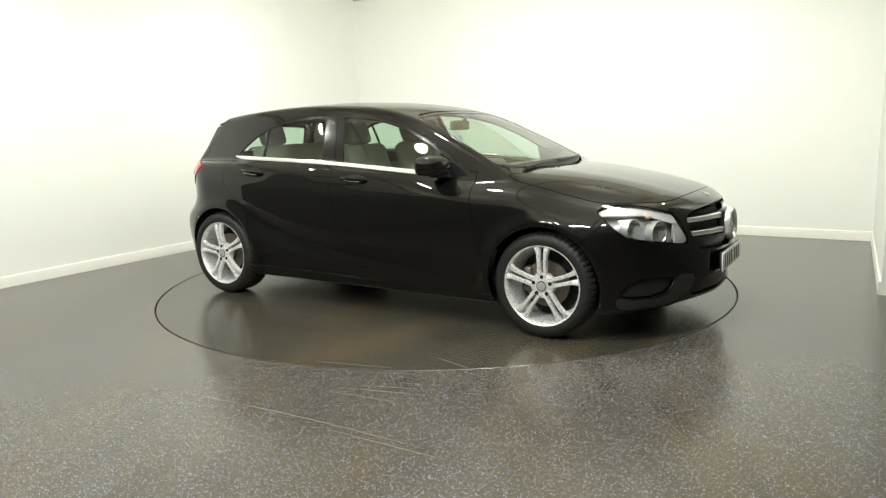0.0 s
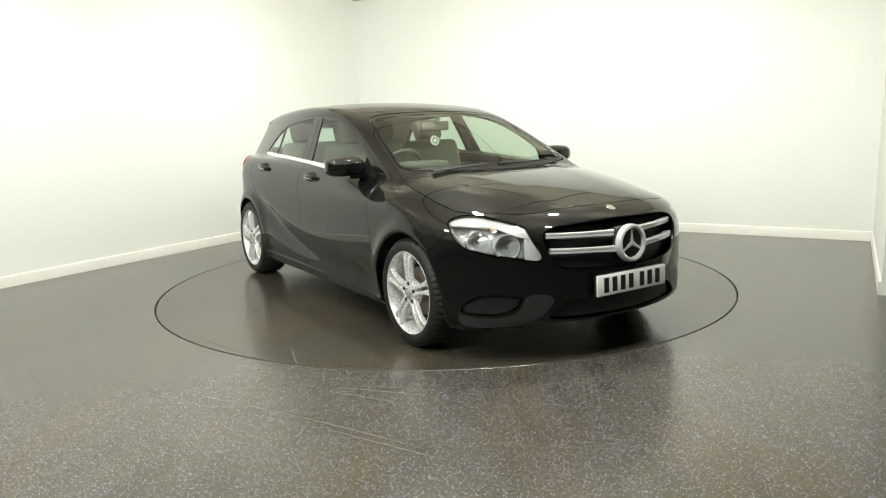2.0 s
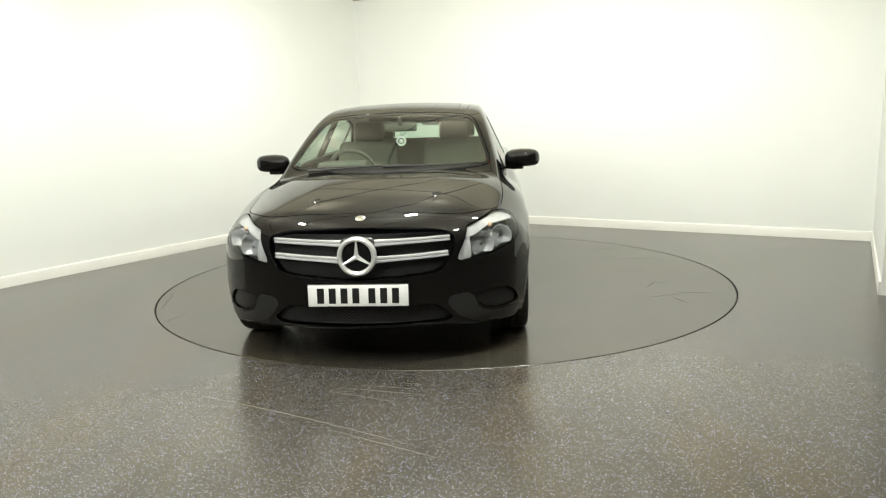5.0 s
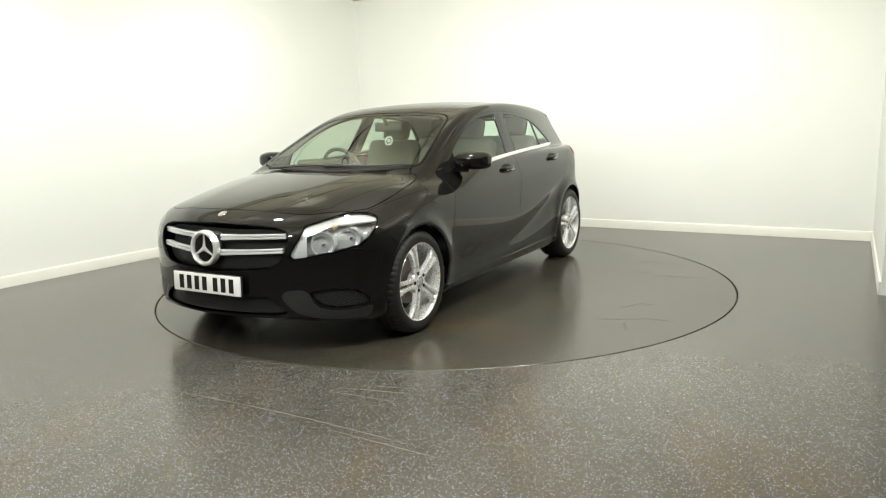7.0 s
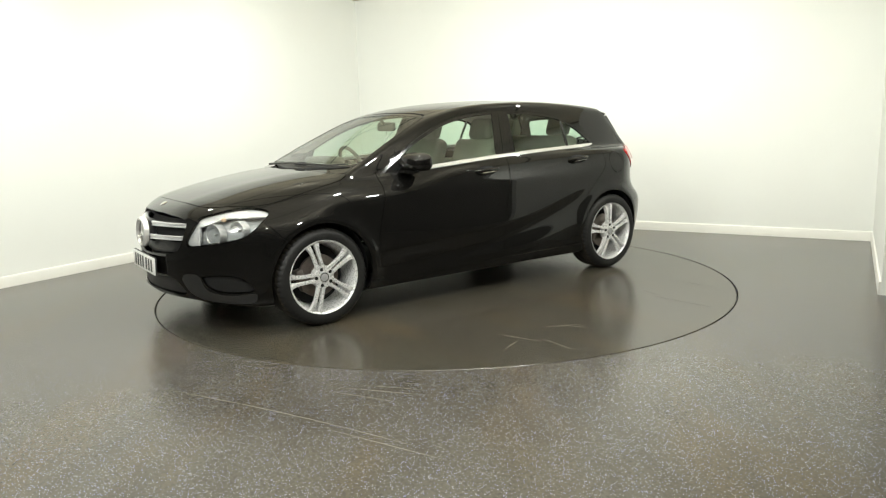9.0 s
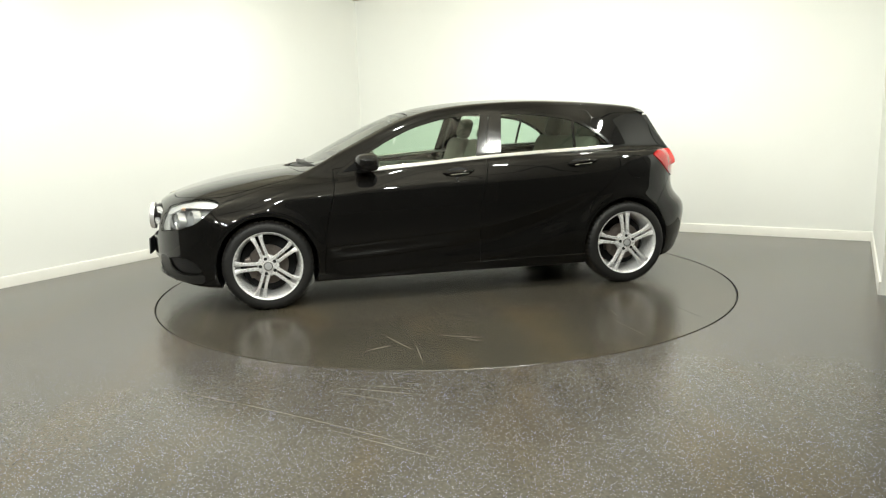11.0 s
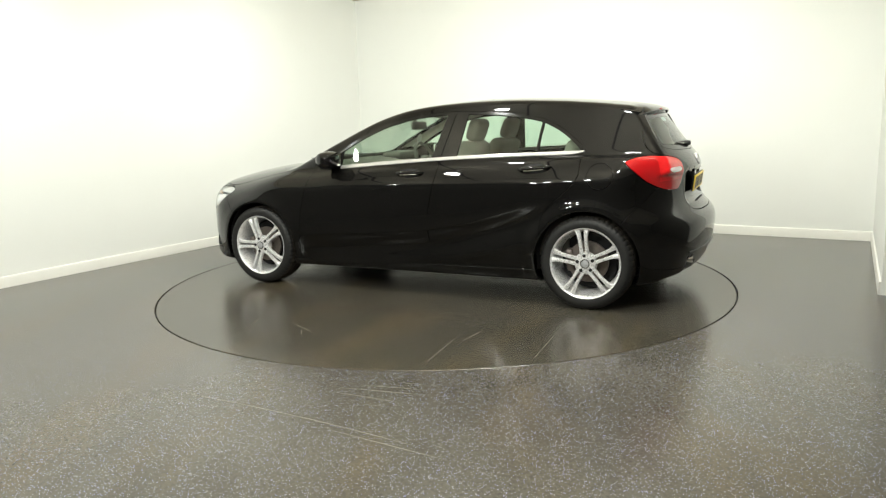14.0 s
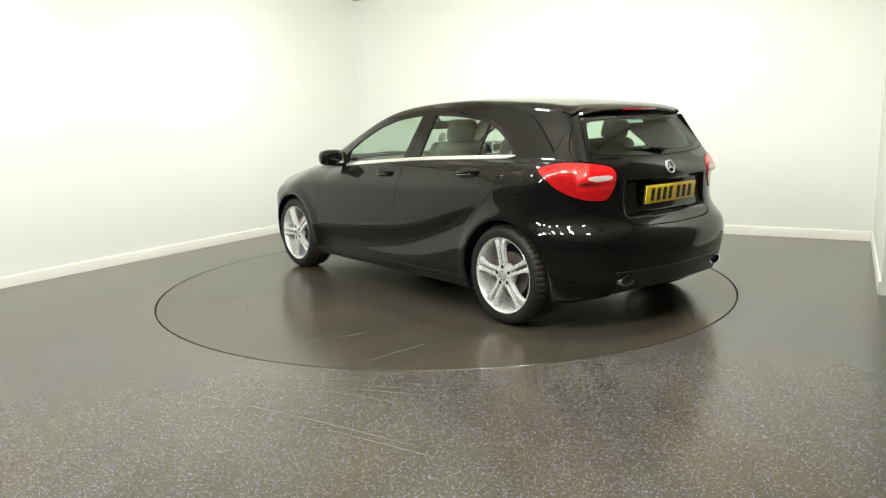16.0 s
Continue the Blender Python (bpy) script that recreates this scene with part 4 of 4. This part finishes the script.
# headlight insides
for s in (1, -1):
    lens_ob = heads[s][0]
    lens_ob.visible_shadow = False
    for a, z, r in ((0.82, 0.672, 0.058), (0.665, 0.640, 0.066)):
        p, n = on_front(s * a, z)
        way = Vector((1, 0.35 * s, 0)).normalized()
        m = Matrix.Translation(p - n * 0.058) @ way.to_track_quat("Z", "Y").to_matrix().to_4x4()
        bowl = lathe([(0.012, -0.03), (r * 0.5, -0.02), (r * 0.85, 0.0), (r, 0.022), (r * 1.06, 0.022), (r * 1.06, -0.03)], 36, "Z", True)
        bmesh.ops.transform(bowl, matrix=m, verts=bowl.verts)
        bo = part("reflector_bowl", bowl, LAMP_METAL, lens_ob, "silver reflector bowl")
        bulb = lathe([(0.0, 0.010), (0.007, 0.007), (0.008, -0.01), (0.007, -0.025)], 20, "Z")
        bmesh.ops.transform(bulb, matrix=m, verts=bulb.verts)
        part("bulb_cap", bulb, CHROME, bo)
    p, n = on_front(s * 0.735, 0.738)
    bulb = lathe([(0.0, 0.03), (0.012, 0.02), (0.014, 0.0)], 16, "Z")
    bmesh.ops.transform(bulb, matrix=Matrix.Translation(p - n * 0.022) @ Vector((1, 0, 0)).to_track_quat("Z", "Y").to_matrix().to_4x4(), verts=bulb.verts)
    part("indicator_bulb", bulb, AMBER, lens_ob, "pale amber indicator bulb")
    p, n = on_front(s * 0.56, 0.64)
    fin = box((0.03, 0.012, 0.10), p - n * 0.04, 0.005)
    part("lamp_fin", fin, LAMP_METAL, lens_ob)


# door mirrors
def door_mirror(s):
    secs = []
    for y, hx, hz, cx, cz in ((0.800, 0.030, 0.030, 0.640, 1.000), (0.812, 0.055, 0.050, 0.636, 1.005), (0.835, 0.070, 0.060, 0.632, 1.010), (0.88, 0.075, 0.064, 0.626, 1.012), (0.925, 0.072, 0.062, 0.620, 1.012), (0.955, 0.062, 0.056, 0.613, 1.011), (0.972, 0.040, 0.042, 0.605, 1.009), (0.979, 0.015, 0.022, 0.60, 1.008)):
        ring = []
        for k in range(28):
            a = 2 * math.pi * k / 28
            c, d = math.cos(a), math.sin(a)
            e = 0.62
            x = math.copysign(abs(c) ** e, c) * hx * 1.2 * (1.0 if c > 0 else 0.75)
            z = math.copysign(abs(d) ** e, d) * hz * (1.0 - 0.18 * max(c, 0))
            ring.append((cx + x, s * (0.772 + (y - 0.80) * 1.36), cz + z))
        secs.append(ring)
    ob = part("door_mirror", loft(secs), PAINT, car, "black door mirror on a short arm", sharp=60)
    part("mirror_glass", box((0.004, 0.130, 0.090), (0.568, s * 0.888, 1.010), 0.0018, 1), CHROME, ob)
    part("mirror_indicator", tube([(0.694, s * 0.85, 0.992), (0.701, s * 0.90, 0.992), (0.692, s * 0.955, 0.992), (0.662, s * 0.992, 0.992)], 0.004, 8, 1.0), BLACK_TRIM, ob)
    part("mirror_foot", loft([[(x, s * y, z + dz) for x, y, dz in ((0.61, a, -0.012), (0.70, a, -0.012), (0.71, a, 0.012), (0.60, a, 0.012))] for a, z in ((0.775, 0.955), (0.83, 0.948), (0.90, 0.950))]), BLACK_TRIM, ob)
    return ob


for s in (1, -1):
    door_mirror(s)


# door handles
def door_handle(x0, x1, z0, z1, s):
    pts, rad = [], []
    for k in range(11):
        t = k / 10
        x, z = x0 + (x1 - x0) * t, z0 + (z1 - z0) * t
        p, n = on_side(x, z, s)
        pts.append(p + Vector((0, s, 0)) * (-0.004 + 0.034 * math.sin(math.pi * t) ** 0.45))
        rad.append(0.013 if 0 < k < 10 else 0.008)
    ob = part("door_handle", tube(pts, rad, 12, 1.15), PAINT, car, "black pull door handle with bright edge", sharp=60)
    mid, n = on_side((x0 + x1) / 2, (z0 + z1) / 2 - 0.002, s)
    # flat dark disc on the skin, stands in for the shaded cup recess
    shade_disc = lathe([(0.0, 0.0015), (0.8, 0.0015), (1.0, 0.0)], 40, "Z")
    bmesh.ops.transform(shade_disc, matrix=Matrix.Translation(mid) @ Vector((n.x, n.y, n.z)).to_track_quat("Z", "Y").to_matrix().to_4x4() @ Matrix.Diagonal((0.088, 0.036, 1, 1)), verts=shade_disc.verts)
    part("handle_cup_shade", shade_disc, DARK, ob)
    edge_pts = [p + Vector((0, s * 0.008, -0.0125)) for p in pts[2:-2]]
    part("handle_edge", tube(edge_pts, 0.0022, 6), CHROME, ob, "thin chrome edge")


for s in (1, -1):
    door_handle(0.075, -0.150, 0.908, 0.918, s)
    door_handle(-0.880, -1.105, 0.938, 0.958, s)


# roof spoiler
def spoiler():
    secs = []
    for k in range(25):
        y = -0.555 + 1.11 * k / 24
        e = abs(y) / 0.555
        drop = 0.085 * y * y + 0.030 * e ** 8
        back = 0.05 * e ** 2 + 0.04 * e ** 8
        thin = 1 - 0.55 * e ** 6
        upper = [(-1.45, 1.389), (-1.55, 1.376), (-1.64, 1.358), (-1.70 + back, 1.338), (-1.712 + back, 1.329)]
        lower = [(-1.708 + back, 1.319), (-1.66 + back * 0.5, 1.307), (-1.60, 1.300), (-1.50, 1.305)]
        secs.append([(x, y, z - drop) for x, z in upper] + [(x, y, 1.338 - (1.338 - z) * thin - drop) for x, z in lower])
    return loft(secs)


roof_spoiler = part("roof_spoiler", spoiler(), PAINT, car, "black roof spoiler over the rear window", sharp=30)
part("high_brake_light", box((0.008, 0.34, 0.012), (-1.710, 0, 1.323), 0.003), RED_DEEP, roof_spoiler, "dark red third brake light")



def spoiler_fin(s):
    """A gloss blade beside the rear window, from the spoiler down."""
    secs = []
    for k in range(9):
        t = k / 8
        z, y = 1.285 - 0.215 * t, 0.552 + 0.062 * t
        x = along((-1.0, s * y, z), (-1, 0, 0))[0].x
        d = 0.004 + 0.035 * (1 - t) ** 1.5
        secs.append([(x + 0.05, s * (y + 0.006), z), (x - d, s * (y - 0.004), z), (x - d, s * (y - 0.014), z), (x + 0.05, s * (y - 0.035), z)])
    return part("spoiler_fin", loft(secs), BLACK_TRIM, roof_spoiler, "gloss black fin beside the rear window")


for s in (1, -1):
    spoiler_fin(s)

# wipers
wip = part("rear_wiper", tube([(-1.876, -0.02, 1.068), (-1.885, 0.02, 1.085), (-1.868, 0.14, 1.092), (-1.842, 0.30, 1.090)], [0.022, 0.016, 0.010, 0.006], 8, 0.6), BLACK_PLASTIC, car, "short black rear wiper")
for pts in ([(1.075, -0.52, 0.990), (1.085, -0.30, 1.003), (1.075, -0.08, 1.022), (1.06, 0.10, 1.027)], [(1.085, -0.02, 0.992), (1.075, 0.22, 1.008), (1.035, 0.45, 1.018), (0.985, 0.60, 1.024)]):
    pts = [along((x, y, 0.6), (0, 0, 1))[0] + Vector((0.004, 0, 0.014)) for x, y, _ in pts]
    arm = part("windscreen_wiper", tube(pts, [0.014, 0.009, 0.007, 0.005], 8, 0.7), BLACK_PLASTIC, car, "black wiper blade parked on the windscreen")

# exhaust tips and lower lip
for s in (1, -1):
    tip = lathe([(0.040, 0.03), (0.045, 0.03), (0.047, 0.025), (0.045, -0.08), (0.040, -0.08)], 40, "Y", True)
    bmesh.ops.transform(tip, matrix=Matrix.Translation((-1.965, s * 0.475, 0.318)) @ Matrix.Rotation(math.pi / 2, 4, "Z") @ Matrix.Diagonal((1.35, 1, 0.72, 1)), verts=tip.verts)
    ob = part("exhaust_tip", tip, CHROME, car, "oval chrome exhaust tip")
    hole = lathe([(0.0, 0.0), (0.041, 0.0), (0.041, -0.01)], 32)
    bmesh.ops.transform(hole, matrix=Matrix.Translation((-1.965, s * 0.475, 0.318)) @ Matrix.Rotation(math.pi / 2, 4, "Z") @ Matrix.Diagonal((1.35, 1, 0.72, 1)), verts=hole.verts)
    part("exhaust_bore", hole, DARK, ob)
lip = []
for k in range(31):
    p, n = on_front(-0.62 + 1.24 * k / 30, 0.214)
    lip.append(p + n * 0.002)
part("front_lip", tube(lip, 0.007, 8, 0.8), PAINT, car, "glossy black lower lip")
lip = []
for k in range(25):
    a = -0.50 + 1.0 * k / 24
    p, n = on_rear(a, 0.372)
    lip.append(p + n * 0.001)
part("diffuser_edge", tube(lip, 0.007, 8), SATIN, car)


# ---- the cabin ----
def seat(x, y, wide):
    cushion = part("seat", box((0.50, wide, 0.15), (x, y, 0.52), 0.06, 3), CLOTH, car, "grey-beige fabric car seat")
    lean = Matrix.Rotation(radians(-20), 4, "Y")
    back = box((0.13, wide, 0.64), (0, 0, 0.32), 0.055, 3)
    bmesh.ops.transform(back, matrix=Matrix.Translation((x - 0.24, y, 0.52)) @ lean, verts=back.verts)
    part("backrest", back, CLOTH, cushion)
    for off in ((0,) if wide < 0.7 else (-0.38, 0.38)):
        head = box((0.09, 0.25, 0.17), (0, 0, 0), 0.04, 3)
        bmesh.ops.transform(head, matrix=Matrix.Translation((x - 0.485, y + off, 1.205)) @ lean, verts=head.verts)
        part("headrest", head, CLOTH, cushion)


seat(0.10, 0.36, 0.50)
seat(0.10, -0.36, 0.50)
seat(-0.75, 0.0, 1.22)
dash = loft([[(x, y, z - 0.04 * (abs(y) / 0.7) ** 3) for x, z in ((1.02, 0.70), (1.0, 0.965), (0.85, 0.985), (0.62, 0.965), (0.52, 0.90), (0.55, 0.65))] for y in (-0.68, -0.5, -0.25, 0, 0.25, 0.5, 0.68)])
part("dashboard", dash, DASH, car, "dark moulded dashboard", sharp=60)
ring = lathe([(0.170 + 0.015 * math.cos(a), 0.015 * math.sin(a)) for a in (2 * math.pi * k / 10 for k in range(10))], 48, "Z", True)
merge(ring, box((0.33, 0.05, 0.02), (0, 0, 0), 0.008))
merge(ring, lathe([(0.0, 0.02), (0.05, 0.015), (0.06, -0.02)], 24, "Z"))
bmesh.ops.transform(ring, matrix=Matrix.Translation((0.42, -0.36, 0.93)) @ Matrix.Rotation(radians(-66), 4, "Y") @ Matrix.Rotation(math.pi / 2, 4, "Z"), verts=ring.verts)
part("steering_wheel", ring, DASH, car, "black three-spoke steering wheel")
part("instrument_hood", box((0.2, 0.36, 0.07), (0.68, -0.36, 0.985), 0.03, 3), DASH, car)
mirror_in = part("rear_view_mirror", box((0.035, 0.24, 0.068), (0.30, 0, 1.245), 0.016, 3), DASH, car, "dark interior mirror with a hanging disc")
part("mirror_stem", tube([(0.32, 0, 1.26), (0.36, 0, 1.315)], 0.015), DASH, mirror_in)
tag = lathe([(0.024, 0.003), (0.036, 0.003), (0.038, 0), (0.036, -0.003), (0.024, -0.003)], 32, "Z", True)
merge(tag, lathe([(0.0, 0.002), (0.015, 0.002), (0.015, -0.002)], 20, "Z"))
bmesh.ops.transform(tag, matrix=Matrix.Translation((0.30, 0.0, 1.140)) @ Matrix.Rotation(radians(75), 4, "Y"), verts=tag.verts)
part("hanging_disc", tag, PLATE_WHITE, mirror_in, "round white air freshener hanging from the mirror")
part("disc_cord", tube([(0.30, 0, 1.178), (0.30, 0, 1.215)], 0.002, 6), DARK, mirror_in)
part("parcel_shelf", box((0.42, 1.14, 0.02), (-1.52, 0, 0.985), 0.008), CLOTH, car)
part("cabin_floor", box((2.5, 1.05, 0.03), (-0.25, 0, 0.22), 0.01), DARK, car)
part("bulkhead", box((0.03, 1.3, 0.65), (1.05, 0, 0.60), 0.01), DARK, car)
for s in (1, -1):
    for x, l in ((0.22, 0.78), (-0.72, 0.98)):
        part("door_lining", box((l, 0.03, 0.59), (x, s * 0.735, 0.63), 0.012), DASH, car)
rear_label = part("window_sticker", box((0.001, 0.16, 0.045), (0, 0, 0)), plain("sticker", (0.35, 0.50, 0.55), 0.5), rear_ob, "pale blue sticker inside the rear window")
rear_label.matrix_basis = Matrix.Translation((-1.705, 0.04, 1.255)) @ Matrix.Rotation(radians(37), 4, "Y")


# ---- marks on the floor ----
FLOOR_MARKS = [((-0.541, -2.439), (-0.132, -2.567), 0.01, 0), ((-0.432, -2.416), (-0.12, -2.501), 0.007, 0), ((-0.561, -2.498), (-0.235, -2.652), 0.008, 0), ((-1.452, -2.385), (-0.14, -3.125), 0.01, 0.03), ((-0.521, -2.937), (-0.016, -3.257), 0.008, 0), ((0.457, -2.397), (0.762, -2.356), 0.006, 0), ((-0.265, -2.389), (-0.038, -2.462), 0.005, 0)]
PLATE_MARKS = [((0.693, 1.485), (0.59, 1.771), 0.012, 0), ((0.552, 1.73), (0.566, 1.974), 0.012, 0), ((0.241, 1.655), (0.181, 1.741), 0.012, 0), ((0.836, 1.724), (0.695, 1.666), 0.02, 0.0), ((0.387, 1.548), (0.156, 1.667), 0.012, 0), ((-0.787, 1.935), (-0.754, 1.487), 0.012, 0.0), ((-1.309, 1.67), (-1.287, 1.197), 0.01, 0), ((-0.815, 1.519), (-0.846, 1.311), 0.01, 0), ((0.468, -2.101), (0.923, -1.99), 0.01, 0), ((1.009, -1.735), (1.268, -1.811), 0.012, 0)]
SCUFF = plain("pale_scuff", (0.100, 0.090, 0.066), 0.45, noise_scale=30, amount=0.4)


def scratch(a, b, width, parent, bend=0.0, name="floor_scratch"):
    a, b = Vector((*a, 0.0006)), Vector((*b, 0.0006))
    d = b - a
    n = Vector((-d.y, d.x, 0)).normalized()
    bm = bmesh.new()
    rows = []
    for k in range(13):
        t = k / 12
        w = 0.6 * width * (0.25 + 0.75 * math.sin(math.pi * t)) * (0.7 + 0.6 * random.random()) / 2
        p = a + d * t + n * bend * math.sin(math.pi * t)
        rows.append((bm.verts.new(p + n * w), bm.verts.new(p - n * w)))
    for p, q in zip(rows, rows[1:]):
        bm.faces.new((p[0], p[1], q[1], q[0]))
    return part(name, bm, SCUFF, parent, smooth=False)


for a, b, w, bend in FLOOR_MARKS:
    tagged(scratch(a, b, w, None, bend), "pale scuff mark on the vinyl floor", "scuff mark", "scuff marks on the floor")
for a, b, w, bend in PLATE_MARKS:
    scratch(a, b, w, plate, bend)


def motions():
    rows_car, rows_plate = [], []
    for k in range(33):
        t = k * 0.5
        a = radians(turn_at(t))
        c, s = math.cos(a), math.sin(a)
        ox, oy = -0.038, 0.279
        rows_car.append((t, pose(-(c * ox - s * oy), -(s * ox + c * oy), 0, 0, 0, math.degrees(a))))
        rows_plate.append((t, pose(0, 0, 0, 0, 0, math.degrees(a))))
    walk(car, rows_car)
    walk(plate, rows_plate)


motions()
